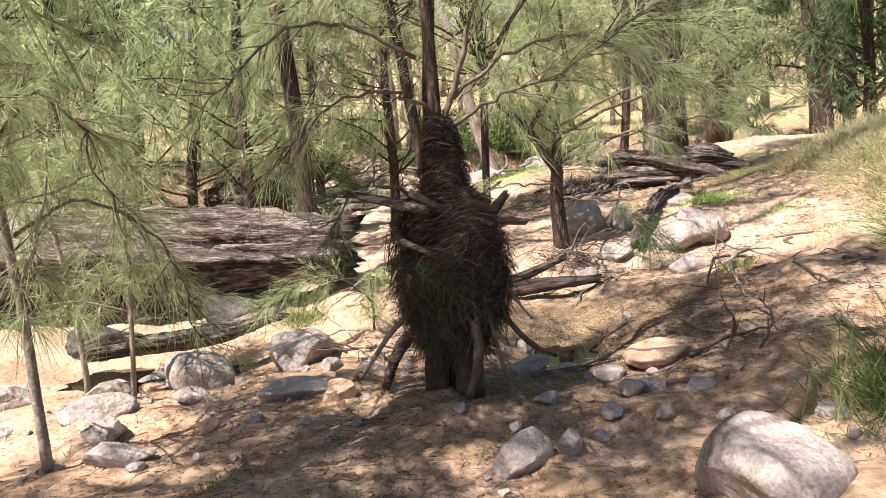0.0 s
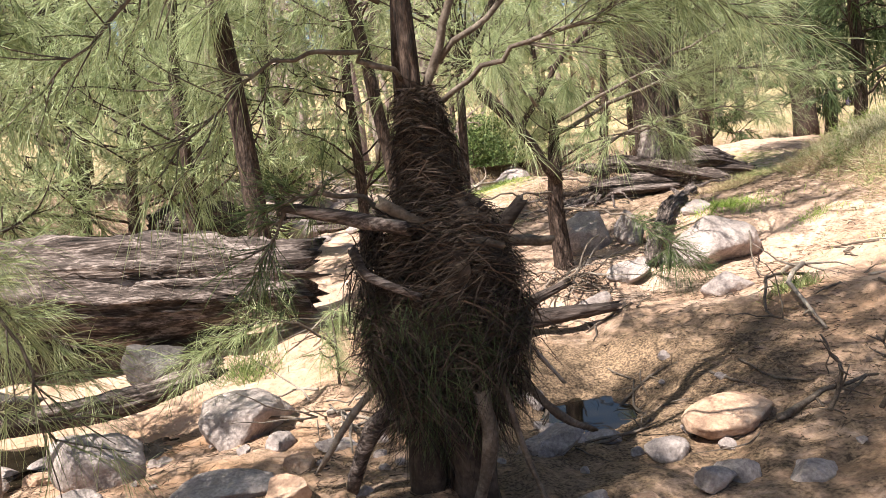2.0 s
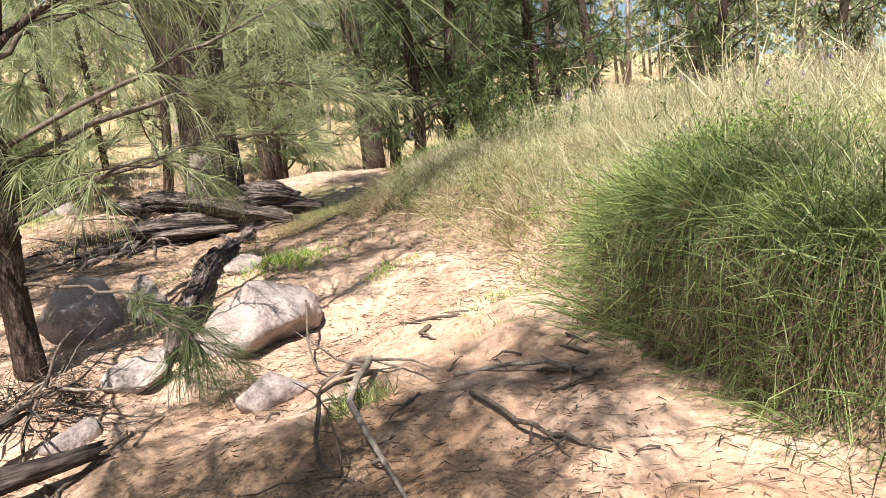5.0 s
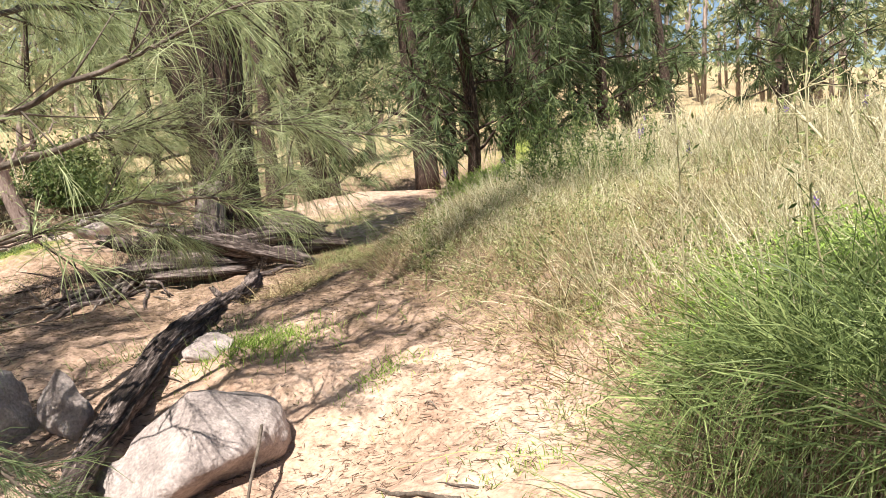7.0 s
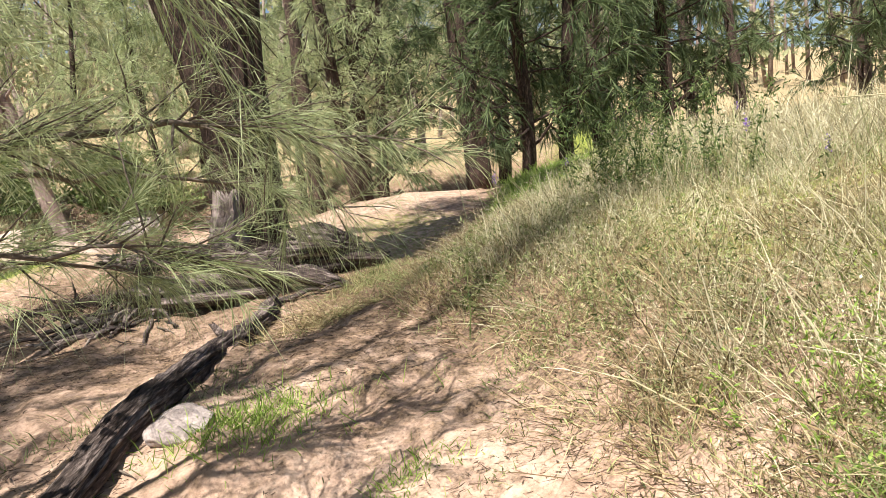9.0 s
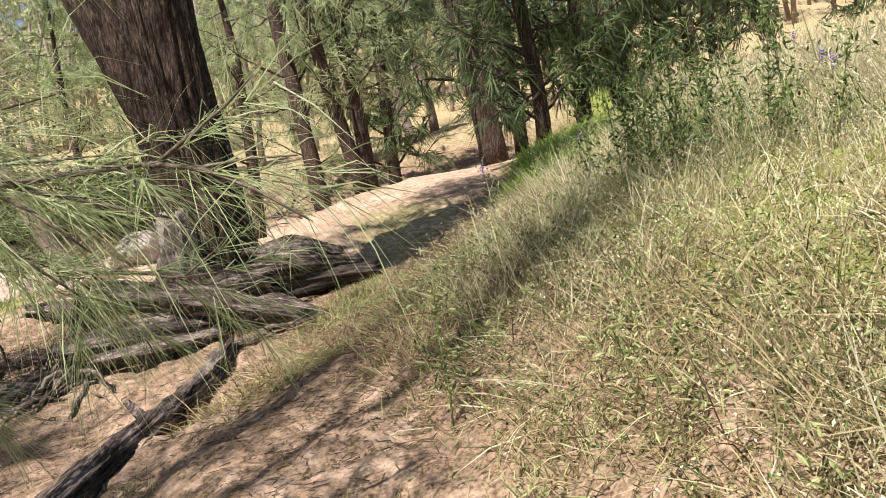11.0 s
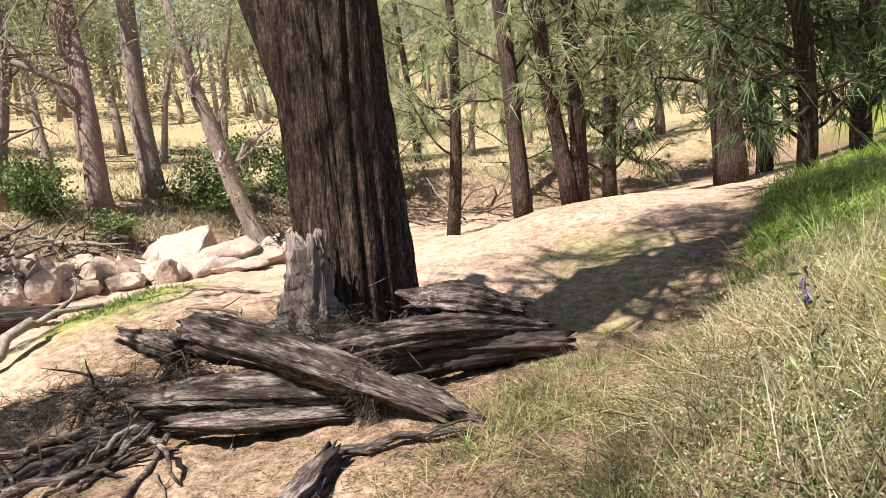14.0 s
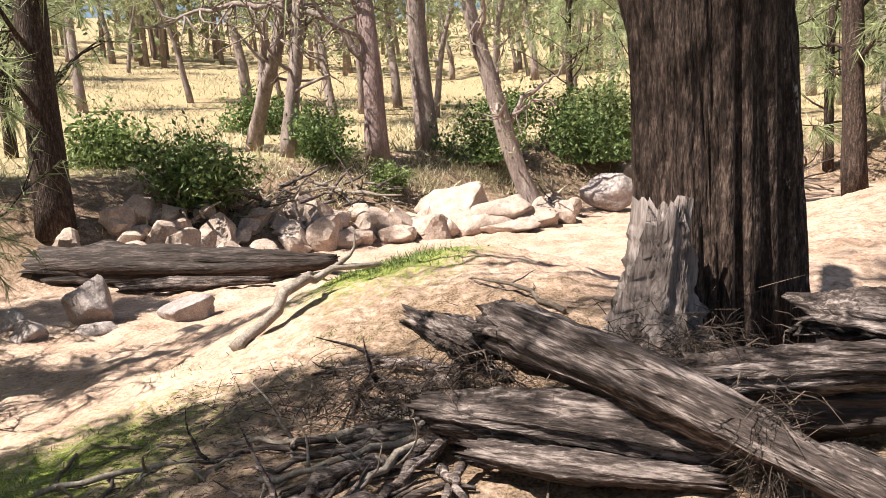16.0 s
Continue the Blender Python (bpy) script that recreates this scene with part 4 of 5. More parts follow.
    rng = np.random.default_rng(9)
    for i in range(90):
        u = i / 89
        x, y = -5.0 + 7.6 * u + rng.normal(0, 0.12), 20.5 + 6.5 * u + rng.uniform(-0.4, 1.3)
        s = rng.uniform(0.2, 0.58)
        rock(x, y, s, s * rng.uniform(0.6, 0.9), s * rng.uniform(0.45, 0.85), creek, 50 + i, rng.uniform(0, 180), sunk=0.25, level=3, mat=PINK_ROCK, group="far bank rocks")
    slab = "broad pink rock slab on the far bank"
    for x, y, sx, sy, sz, seed, turn, tilt in ((0.35, 26.0, 1.15, 0.9, 0.8, 90, 20, 12), (1.25, 25.9, 1.0, 0.8, 0.62, 91, 70, -10), (0.75, 25.2, 0.9, 0.6, 0.42, 95, 15, 8),
                                               (1.95, 25.7, 0.75, 0.6, 0.36, 96, 40, -6), (-0.45, 24.9, 0.65, 0.5, 0.42, 93, 10, 0), (1.5, 24.9, 0.7, 0.45, 0.2, 97, 30, 0)):
        rock(x, y, sx, sy, sz, slab, seed, turn, mat=PINK_ROCK, sunk=0.32, facets=18, tilt=tilt)
    rock(3.35, 28.0, 0.75, 0.6, 0.55, "round grey boulder beyond the creek bend", 92, 10, sunk=0.2)
    rock(3.9, 31.5, 0.45, 0.35, 0.3, "round grey boulder beyond the creek bend", 94, 10, sunk=0.2)
    for i in range(24):
        x, y = rng.uniform(-3.0, 1.5), rng.uniform(3.7, 6.4)
        s = rng.uniform(0.08, 0.2)
        if abs(x - TX) > 0.5 or abs(y - TY) > 0.4:
            rock(x, y, s, s * rng.uniform(0.5, 0.9), s * rng.uniform(0.3, 0.6), "pale worn stone half buried in creek sand", 200 + i, rng.uniform(0, 180), sunk=0.3, level=3, mat=ROCK if i % 3 else RED_ROCK, group="creek stones")
    for i in range(70):
        x, y = rng.uniform(-3.0, 1.8), rng.uniform(3.2, 6.2)
        s = rng.uniform(0.02, 0.07)
        if abs(x - TX) > 0.35 or abs(y - TY) > 0.35:
            rock(x, y, s, s * 0.8, s * 0.6, "small pebble in the creek sand", 100 + i % 12, rng.uniform(0, 180), level=2, group="creek pebbles")


rocks()

# ---- logs ----
log("fallen_log", [(-7.5, 8.3, 0.72), (-4.5, 7.9, 0.68), (-2.4, 7.7, 0.62), (-1.15, 7.6, 0.55)], [0.46, 0.46, 0.42, 0.3], "huge weathered log across the creek", seed=3, sides=60, rings=60, ridge=0.05, rough=0.035, ragged=0.3)
# An added dark log that stands in for the black gap below.
log("fallen_log", [(-6.5, 8.0, 0.1), (-4.0, 7.9, 0.08), (-1.7, 7.8, 0.15)], [0.26, 0.3, 0.2], "dark log added as shade under the huge one", DARK_LOG, seed=26, rings=30)
log("fallen_log", [(0.3, 7.1, 0.0), (0.8, 7.2, 0.06), (1.38, 7.3, 0.06)], [0.06, 0.075, 0.04], "dark split log on the sand", DARK_LOG, seed=4)
log("fallen_log", [(0.4, 7.35, 0.02), (0.75, 7.6, 0.1), (1.1, 7.75, 0.2)], [0.06, 0.05, 0.03], "dark split branch propped on roots", DARK_LOG, seed=14)
crooked = log("fallen_branch", [(x, y, high(x, y) + up) for x, y, up in ((2.06, 8.3, 0.04), (2.24, 8.75, 0.14), (2.62, 9.46, 0.12), (3.03, 10.25, 0.12), (3.42, 11.2, 0.15), (3.72, 11.8, 0.13), (3.98, 12.42, 0.1))], [0.065, 0.08, 0.08, 0.085, 0.085, 0.07], "crooked dark rough branch lying across the sand bar", LOG, seed=5, wavy=0.006, rings=60, ridge=0.07, rough=0.09)
for along, way, size in ((0.9, (0.3, 0.9, 0.5), 0.16), (2.0, (0.5, -0.8, 0.6), 0.12), (3.3, (0.4, 0.7, 0.7), 0.2)):
    at = np.array((along, 0.0, 0.0))
    part("broken_stub", Geo().add(*tube([at, at + unit(way) * size * 0.6, at + unit(way) * size], [0.05, 0.035, 0.022], 9, ridge=0.08, rough=0.1, ragged=0.03, seed=7)), LOG, crooked)
log("fallen_log", [(3.12, 13.78, 0.98), (3.3, 13.6, 1.0), (3.75, 13.3, 0.92), (4.15, 13.05, 0.80), (4.62, 12.7, 0.64)], [0.12, 0.135, 0.12, 0.09, 0.05], "grey weathered log with deep cracks", seed=6, ridge=0.09, sides=36)
log("fallen_log", [(2.85, 13.5, 0.66), (3.5, 13.35, 0.68), (4.2, 13.3, 0.64)], [0.09, 0.16, 0.13], "thick grey log at the tree's foot", seed=7, ridge=0.09, sides=36)
log("fallen_log", [(3.1, 13.25, 0.58), (3.5, 13.15, 0.58), (4.0, 13.1, 0.58)], [0.05, 0.07, 0.04], "long grey splinter under the logs", seed=17, ridge=0.1)
log("fallen_log", [(4.0, 13.4, 0.86), (4.7, 13.5, 0.9), (5.42, 13.85, 0.74)], [0.10, 0.095, 0.05], "grey split log at the tree's foot", seed=8, ridge=0.09, sides=36)
log("fallen_log", [(4.2, 13.5, 0.72), (4.9, 13.6, 0.72), (5.5, 13.75, 0.66)], [0.1, 0.1, 0.07], "dark rotten log under the split one", DARK_LOG, seed=18, ridge=0.1)
log("fallen_log", [(4.55, 13.95, 1.0), (4.85, 13.9, 1.0), (5.3, 14.05, 0.85)], [0.09, 0.13, 0.07], "knotted surface root of the old tree", seed=19, ridge=0.1)
log("fallen_log", [(2.66, 13.9, 1.0), (2.85, 13.8, 0.96), (3.05, 13.7, 0.92)], [0.05, 0.09, 0.1], "blunt grey log end among roots", seed=20, ridge=0.08)
log("fallen_log", [(4.3, 12.95, 0.72), (4.45, 12.85, 0.74), (4.75, 12.65, 0.62)], [0.06, 0.07, 0.02], "small split wedge of grey wood", seed=22, ridge=0.1)
log("stump", [(3.86, 13.85, 0.75), (3.87, 13.83, 1.1), (3.9, 13.8, 1.48)], [0.33, 0.2, 0.14, 0.11], "jagged pale stump beside the old tree", PALE_WOOD, seed=10, ridge=0.14, ragged=0.12, category="stump", sides=36)
log("fallen_log", [(-5.3, 20.2, 0.2), (-3.6, 20.35, 0.16), (-2.0, 20.6, 0.12), (-0.6, 20.85, 0.12)], [0.34, 0.3, 0.24, 0.09], "dark fallen log across the creek bed", DARK_LOG, seed=9, sides=40, rings=40, ridge=0.1)
log("fallen_log", [(-3.4, 19.6, -0.02), (-2.4, 19.75, 0.02), (-1.3, 20.0, 0.0)], [0.08, 0.1, 0.04], "pale split log in front of the dark one", seed=23, ridge=0.1)
log("fallen_log", [(-2.9, 5.9, 0.05), (-2.1, 6.15, 0.06), (-1.55, 6.35, 0.16)], [0.07, 0.09, 0.06], "pale curved log over the creek", seed=24, ridge=0.05)
log("fallen_log", [(-4.4, 13.9, 0.7), (-3.6, 14.2, 0.75), (-2.4, 14.4, 0.4)], [0.3, 0.4, 0.2], "black rotten stump log behind the creek", DARK_LOG, seed=25, ridge=0.12)

# ---- sticks and roots on the ground ----
stick("fallen_branch", [(2.95, 8.2, 0.25), (2.65, 7.4, 0.05), (2.72, 6.85, 0.03)], 0.008, "thin bare twig arching over the sand", seed=1)
stick("fallen_branch", [(2.57, 7.13, 0.02), (2.72, 6.8, 0.08), (2.35, 6.3, 0.1), (2.2, 5.58, 0.02)], 0.022, "grey bare branch lying on the sand", PALE_TWIG, 2, forks=4)
stick("fallen_branch", [(2.7, 6.78, 0.02), (2.3, 6.5, 0.12), (2.1, 6.1, 0.06), (2.13, 5.86, 0.02)], 0.012, "dark curved twig on the sand", seed=3, forks=3)
stick("fallen_branch", [(2.72, 5.9, 0.02), (2.76, 5.5, 0.05), (2.8, 5.17, 0.02)], 0.012, "forked bare stick on the sand", seed=4, forks=3)
stick("fallen_branch", [(2.9, 6.3, 0.02), (3.1, 5.9, 0.06), (3.2, 5.6, 0.03)], 0.012, "pale stick on the shaded sand", PALE_TWIG, seed=5, forks=2)
stick("fallen_branch", [(2.43, 4.7, 0.04), (2.4, 4.4, 0.05), (2.45, 4.05, 0.03)], 0.018, "mossy twig on the sand", seed=6, forks=3)
stick("dead_shrub", [(1.72, 4.72, -0.02), (1.78, 4.7, 0.18), (1.7, 4.72, 0.36)], 0.012, "bare dead shrub in the sand", seed=7, forks=9, category="shrub")
stick("dead_shrub", [(1.9, 4.62, -0.02), (1.98, 4.6, 0.15), (1.92, 4.66, 0.3)], 0.012, "bare dead shrub in the sand", seed=8, forks=7, category="shrub")
stick("fallen_branch", [(1.5, 4.75, 0.03), (1.75, 4.85, 0.06), (2.1, 4.95, 0.03)], 0.018, "dead stick by the pool", seed=9, forks=3)
stick("fallen_branch", [(3.35, 6.9, 0.02), (3.25, 7.2, 0.03), (3.2, 7.35, 0.02)], 0.010, "short forked stick on the sand", seed=10, forks=2)
stick("fallen_branch", [(0.75, 13.3, 0.03), (1.2, 13.5, 0.05), (1.54, 13.68, 0.03)], 0.018, "long forked stick on the grass", PALE_TWIG, 11, forks=5)
stick("fallen_branch", [(0.5, 13.9, 0.02), (0.8, 13.4, 0.06), (1.1, 13.2, 0.03)], 0.012, "dark curved stick on the grass", seed=12)
stick("fallen_branch", [(2.15, 13.0, 0.02), (2.6, 13.0, 0.05), (3.1, 13.15, 0.03)], 0.03, "long grey branch on the litter", LOG, 13, forks=4)
stick("fallen_branch", [(2.0, 13.35, 0.02), (2.5, 13.3, 0.04), (2.9, 13.3, 0.03)], 0.016, "long grey branch on the litter", PALE_TWIG, 14, forks=3)
stick("fallen_branch", [(2.95, 13.2, 0.1), (3.05, 12.95, 0.16), (3.2, 12.72, 0.02)], 0.022, "short crooked grey branch on the sand", LOG, 15)
stick("fallen_branch", [(3.98, 12.55, 0.03), (4.3, 12.5, 0.05), (4.68, 12.5, 0.04)], 0.028, "splintered grey stick beside the logs", LOG, 16, forks=2)
stick("fallen_branch", [(2.95, 13.75, 0.35), (2.88, 13.68, 0.2), (2.81, 13.6, 0.0)], 0.028, "upright weathered prop against the logs", LOG, 18)
stick("surface_root", [(2.9, 13.9, 0.22), (2.5, 14.1, 0.15), (2.2, 14.25, 0.08), (2.0, 14.2, 0.0)], 0.05, "grey surface root on the sand", LOG, 19, forks=4, category="root")
stick("surface_root", [(3.1, 14.2, 0.1), (2.6, 14.5, 0.1), (2.2, 14.7, 0.05), (1.7, 14.7, 0.0)], 0.04, "grey surface root on the sand", LOG, 20, forks=4, category="root")
stick("surface_root", [(2.8, 13.6, 0.15), (2.45, 13.7, 0.1), (2.2, 13.75, 0.03)], 0.03, "grey surface root on the sand", LOG, 21, forks=3, category="root")
for i in range(12):
    turn = 2.35 + 0.2 * i + random.uniform(-0.08, 0.08)
    reach, x, y = random.uniform(0.7, 1.5), 2.95 + random.uniform(-0.1, 0.1), 13.62 + random.uniform(-0.12, 0.12)
    c, d = math.cos(turn) * reach, math.sin(turn) * reach
    stick("surface_root", [(x, y, 0.1), (x + c * 0.35 + random.uniform(-0.06, 0.06), y + d * 0.35, 0.07), (x + c * 0.7, y + d * 0.7 + random.uniform(-0.08, 0.08), 0.035), (x + c, y + d, 0.0)], random.uniform(0.014, 0.036), "long grey surface root fanning over the sand", LOG if i % 3 else PALE_TWIG, 300 + i, forks=2, group="fanning roots", category="root", rings=14)
stick("fallen_branch", [(0.72, 15.5, 0.02), (0.85, 15.9, 0.16), (1.1, 16.3, 0.22), (1.6, 16.6, 0.12)], 0.06, "pale arched branch on the sand", PALE_TWIG, 22, forks=2)
stick("fallen_branch", [(3.3, 15.5, 0.02), (2.9, 15.9, 0.08), (2.5, 16.2, 0.03)], 0.02, "dead branch behind the old tree", seed=23, forks=4)
for i in range(26):
    a, b = 1.2 + 2.6 * random.random(), 12.2 + 2.6 * random.random()
    t, s = random.uniform(0, 6.28), random.uniform(0.12, 0.35)
    stick("twig", [(a, b, 0.012), (a + s * 0.5 * math.cos(t), b + s * 0.5 * math.sin(t), 0.03), (a + s * math.cos(t), b + s * math.sin(t), 0.012)], random.uniform(0.004, 0.010), "dry twig on the littered sand", PALE_TWIG if i % 2 else TWIG, 60 + i, forks=1, group="scattered twigs", category="twig", rings=6)
for i in range(40):
    a, b = 1.6 + 2.6 * random.random(), 4.6 + 7.0 * random.random()
    t, s = random.uniform(0, 6.28), random.uniform(0.05, 0.16)
    stick("twig", [(a, b, 0.008), (a + s * 0.5 * math.cos(t), b + s * 0.5 * math.sin(t), 0.02), (a + s * math.cos(t), b + s * math.sin(t), 0.008)], random.uniform(0.003, 0.007), "dry twig on the sand", TWIG, 90 + i, forks=0, group="scattered twigs", category="twig", rings=6)

# ---- saplings at the creek's edge ----
s1 = she_oak("she_oak_sapling", -2.35, 5.15, "slim pale-stemmed she-oak sapling by the creek", seed=71, tall=2.4, trunk=0.018, limbs=16, first=0.3, reach=0.6, twigs=4, needles=24, length=0.24, width=0.0035, bark=PALE_TWIG, lean=(0.1, 0), sides=8)
s2 = she_oak("she_oak_sapling", -2.3, 3.9, "slim pale-stemmed she-oak sapling by the creek", seed=72, tall=3.4, trunk=0.026, limbs=26, first=0.25, reach=0.75, twigs=5, needles=26, length=0.26, width=0.0035, bark=PALE_TWIG, lean=(0.02, 0), sides=8, droop=0.5)
s3 = she_oak("she_oak_sapling", -2.9, 5.6, "slim pale-stemmed she-oak sapling by the creek", seed=73, tall=3.0, trunk=0.022, limbs=26, first=0.15, reach=0.9, twigs=5, needles=28, length=0.26, width=0.004, bark=PALE_TWIG, lean=(0.05, 0), sides=8, droop=0.5)
needle_limb(s2, [(-2.28, 3.9, 1.2), (-1.9, 3.95, 1.35), (-1.55, 4.0, 1.1), (-1.4, 4.0, 0.55)], 0.012, 31, twigs=18, needles=26, start=0.4, droop=0.5)
needle_limb(s2, [(-2.3, 3.9, 1.7), (-2.0, 3.7, 1.9), (-1.75, 3.6, 1.75), (-1.6, 3.6, 1.3)], 0.012, 32, twigs=18, needles=26, start=0.4, droop=0.5)
needle_limb(s3, [(-2.9, 5.6, 0.6), (-2.6, 5.7, 0.8), (-2.3, 5.7, 0.7), (-2.0, 5.6, 0.4)], 0.010, 33, twigs=16, needles=30, start=0.3, droop=0.4)
s4 = she_oak("she_oak_sapling", -0.75, 6.6, "low green she-oak seedling over the boulders", seed=74, tall=0.7, trunk=0.012, limbs=6, first=0.2, reach=0.3, twigs=4, needles=30, length=0.2, width=0.003, bark=TWIG, sides=8)
needle_limb(s4, [(-0.75, 6.6, 0.15), (-1.0, 6.4, 0.42), (-1.3, 6.2, 0.42), (-1.6, 6.0, 0.25)], 0.010, 34, twigs=26, needles=40, start=0.25, droop=0.3, length=0.17, far=0.22)

# ---- trees at the creek's near edge and behind its bend ----
# Three trees added beside the view so their crowns shade the creek bed.
for x, y, tall, seed, first in ((-2.3, 2.4, 6.5, 81, 0.34), (-1.5, 0.9, 8.0, 83, 0.45), (-4.4, 1.2, 8.0, 82, 0.36)):
    she_oak("she_oak_tree", x, y, "she-oak with trunk out of view, added for shade", seed=seed, tall=tall, trunk=0.1, limbs=32, first=first, reach=2.8, twigs=10, needles=26, length=0.32, width=0.0094, group="near she-oaks")
she_oak("she_oak_tree", 0.6, 11.6, "tall she-oak behind the creek bend", seed=86, tall=8.5, trunk=0.055, limbs=20, first=0.45, reach=2.9, twigs=9, needles=12, length=0.32, width=0.009)
she_oak("she_oak_tree", -0.2, 10.7, "tall she-oak behind the creek bend", seed=84, tall=7.5, trunk=0.08, limbs=26, first=0.4, reach=2.3, twigs=8, needles=20, length=0.32, width=0.009)
she_oak("she_oak_tree", -1.7, 9.3, "tall slender she-oak beside the creek", seed=85, tall=10.5, trunk=0.11, limbs=34, first=0.45, reach=3.8, twigs=10, needles=22, length=0.34, width=0.0094)

# ---- woods along the creek, on the hill and behind the bank ----
for x, y, tall, trunk, seed, lean in ((7.55, 24.2, 9, 0.19, 41, -0.04), (8.3, 23.2, 9, 0.16, 42, -0.12), (8.5, 23.3, 9, 0.16, 43, 0.02), (-5.5, 20.9, 8, 0.27, 44, -0.03), (6.35, 27.2, 8, 0.15, 45, 0.14), (13.0, 26.0, 9, 0.35, 46, 0.0)):
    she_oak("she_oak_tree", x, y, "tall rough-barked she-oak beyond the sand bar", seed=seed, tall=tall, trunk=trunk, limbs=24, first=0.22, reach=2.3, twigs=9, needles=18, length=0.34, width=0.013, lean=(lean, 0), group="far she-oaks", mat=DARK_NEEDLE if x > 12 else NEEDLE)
def bare_limb(tree, points, thick, seed, twigs=16, hang=0.6):
    """A long crooked limb without leaves, thin twigs hanging from it."""
    rng = np.random.default_rng(seed)
    line = smooth_path(np.array(points, float) - np.array(tree.location), 20)
    line[1:-1] += rng.normal(0, thick * 0.5, line[1:-1].shape)
    limb = part("limb", Geo().add(*tube(line, [thick, thick * 0.7, thick * 0.2], 8, rough=0.07, seed=seed)), GUM_BARK, tree)
    for i in range(twigs):
        at = line[rng.integers(4, 20)]
        go = rng.normal(0, 0.7, 3) + np.array((0, 0, rng.choice([-0.9, 0.5])))
        part("twig", Geo().add(*tube(wander(at, go, hang * rng.uniform(0.5, 1.8), 7, rng, 0.3), [thick * 0.28, 0.006], 5, seed=i)), GUM_BARK, limb)


pink_gum = gum_tree("gum_tree", -1.76, 27.0, "rough pink-barked gum tree on the far bank", seed=51, tall=9, trunk=0.24, limbs=14, reach=3.2, bark=PINK_BARK)
gum_tree("gum_tree", -1.05, 28.9, "straight pale gum tree on the far bank", seed=52, tall=11, trunk=0.25, limbs=10, first=0.5)
leaning = gum_tree("gum_tree", 1.95, 26.9, "leaning pale gum tree over the creek", seed=53, tall=8, trunk=0.2, lean=(-0.38, 0), limbs=12, first=0.4, reach=2.6)
bare_limb(pink_gum, [(-1.7, 27.0, 3.4), (-2.4, 26.8, 4.3), (-3.4, 26.6, 4.95), (-4.6, 26.6, 5.1), (-5.8, 26.6, 5.05), (-6.8, 26.6, 4.8)], 0.11, 61, 26, 0.9)
bare_limb(leaning, [(1.3, 26.9, 1.9), (1.6, 26.9, 2.5), (2.1, 26.9, 2.8), (2.7, 26.9, 3.3)], 0.06, 62, 9, 0.5)
bare_limb(leaning, [(1.1, 26.9, 2.4), (1.4, 26.8, 2.2), (1.9, 26.8, 2.5), (2.4, 26.8, 2.4)], 0.05, 63, 7, 0.5)
gum_tree("dead_tree", -3.8, 26.5, "bare grey dead tree with crooked limbs", seed=54, tall=6.5, trunk=0.16, lean=(0.2, 0), limbs=16, first=0.25, reach=3.6, count=0)
gum_tree("dead_tree", -5.2, 27.5, "bare grey dead tree with crooked limbs", seed=55, tall=7.5, trunk=0.18, lean=(0.3, 0), limbs=16, first=0.3, reach=3.6, count=0)

light = "bushy young she-oak with light green needles"
wood = [she_oak("she_oak_tree", -5.4, 10.2, light, seed=61, tall=5.5, trunk=0.08, limbs=38, first=0.1, reach=1.9, twigs=8, needles=26, length=0.3, width=0.010, group="creek she-oaks"),
        she_oak("she_oak_tree", -3.0, 11.2, light, seed=62, tall=6.5, trunk=0.09, limbs=38, first=0.12, reach=2.0, twigs=8, needles=26, length=0.3, width=0.010, group="creek she-oaks", lean=(0.08, 0)),
        she_oak("she_oak_tree", 16.0, 24.0, "dense she-oak behind the grassy bank, needles darkened for shade", seed=63, tall=9.0, trunk=0.16, limbs=44, first=0.06, reach=2.9, twigs=8, needles=24, length=0.45, width=0.022, group="bank she-oaks", mat=DARK_NEEDLE)]


def plant(kind, x, y, turn, size):
    copy_thing(wood[kind], pose(x, y, high(x, y) - 0.1, 0, 0, turn) @ Matrix.Scale(size, 4))


for k, x, y, size in ((1, -0.9, 12.3, 0.9), (0, -7.0, 12.5, 1.1), (0, -4.6, 13.6, 1.2), (1, -2.5, 14.6, 1.0), (0, -8.5, 9.0, 1.1), (1, -6.2, 15.5, 1.3), (0, -4.4, 17.0, 1.0), (1, -9.0, 15.0, 1.4), (0, -11, 19, 1.5),
                      (1, -8.2, 20.5, 1.3), (0, -12, 12, 1.3), (1, -10, 25, 1.4)):
    plant(k, x, y, random.uniform(0, 360), size)
for x, y, size in ((11.5, 20.5, 0.9), (13.5, 22, 1.0), (18.5, 24, 1.1), (20, 29, 1.3), (15.5, 29, 1.2), (22.5, 25, 1.1), (25, 30, 1.3), (12, 32, 1.2), (26, 22, 1.1), (30, 26, 1.3), (29, 19, 1.0), (33, 15, 1.2)):
    plant(2, x, y, random.uniform(0, 360), size)
for k, x, y, size in ((0, 4.5, 33, 1.4), (1, 9.5, 34, 1.5), (0, 6.5, 38, 1.6), (1, 2.0, 37, 1.3), (0, 15, 38, 1.6), (1, 21, 37, 1.7)):
    plant(k, x, y, random.uniform(0, 360), size)

gums = [gum_tree("gum_tree", -9, 36, "slender grey gum tree on the hillside", seed=56, tall=9, trunk=0.16, limbs=11, first=0.4, count=240, size=0.09, group="hill gums", reach=2.4),
        gum_tree("gum_tree", -4, 42, "slender grey gum tree on the hillside", seed=57, tall=8, trunk=0.13, limbs=11, first=0.35, count=240, size=0.09, group="hill gums", lean=(0.1, 0), reach=2.4)]
rng = np.random.default_rng(12)
for i in range(64):
    x, y = rng.uniform(-34, 32), rng.uniform(35, 64)
    copy_thing(gums[i % 2], pose(x, y, high(x, y) - 0.1, 0, 0, rng.uniform(0, 360)) @ Matrix.Scale(rng.uniform(0.7, 1.3), 4))


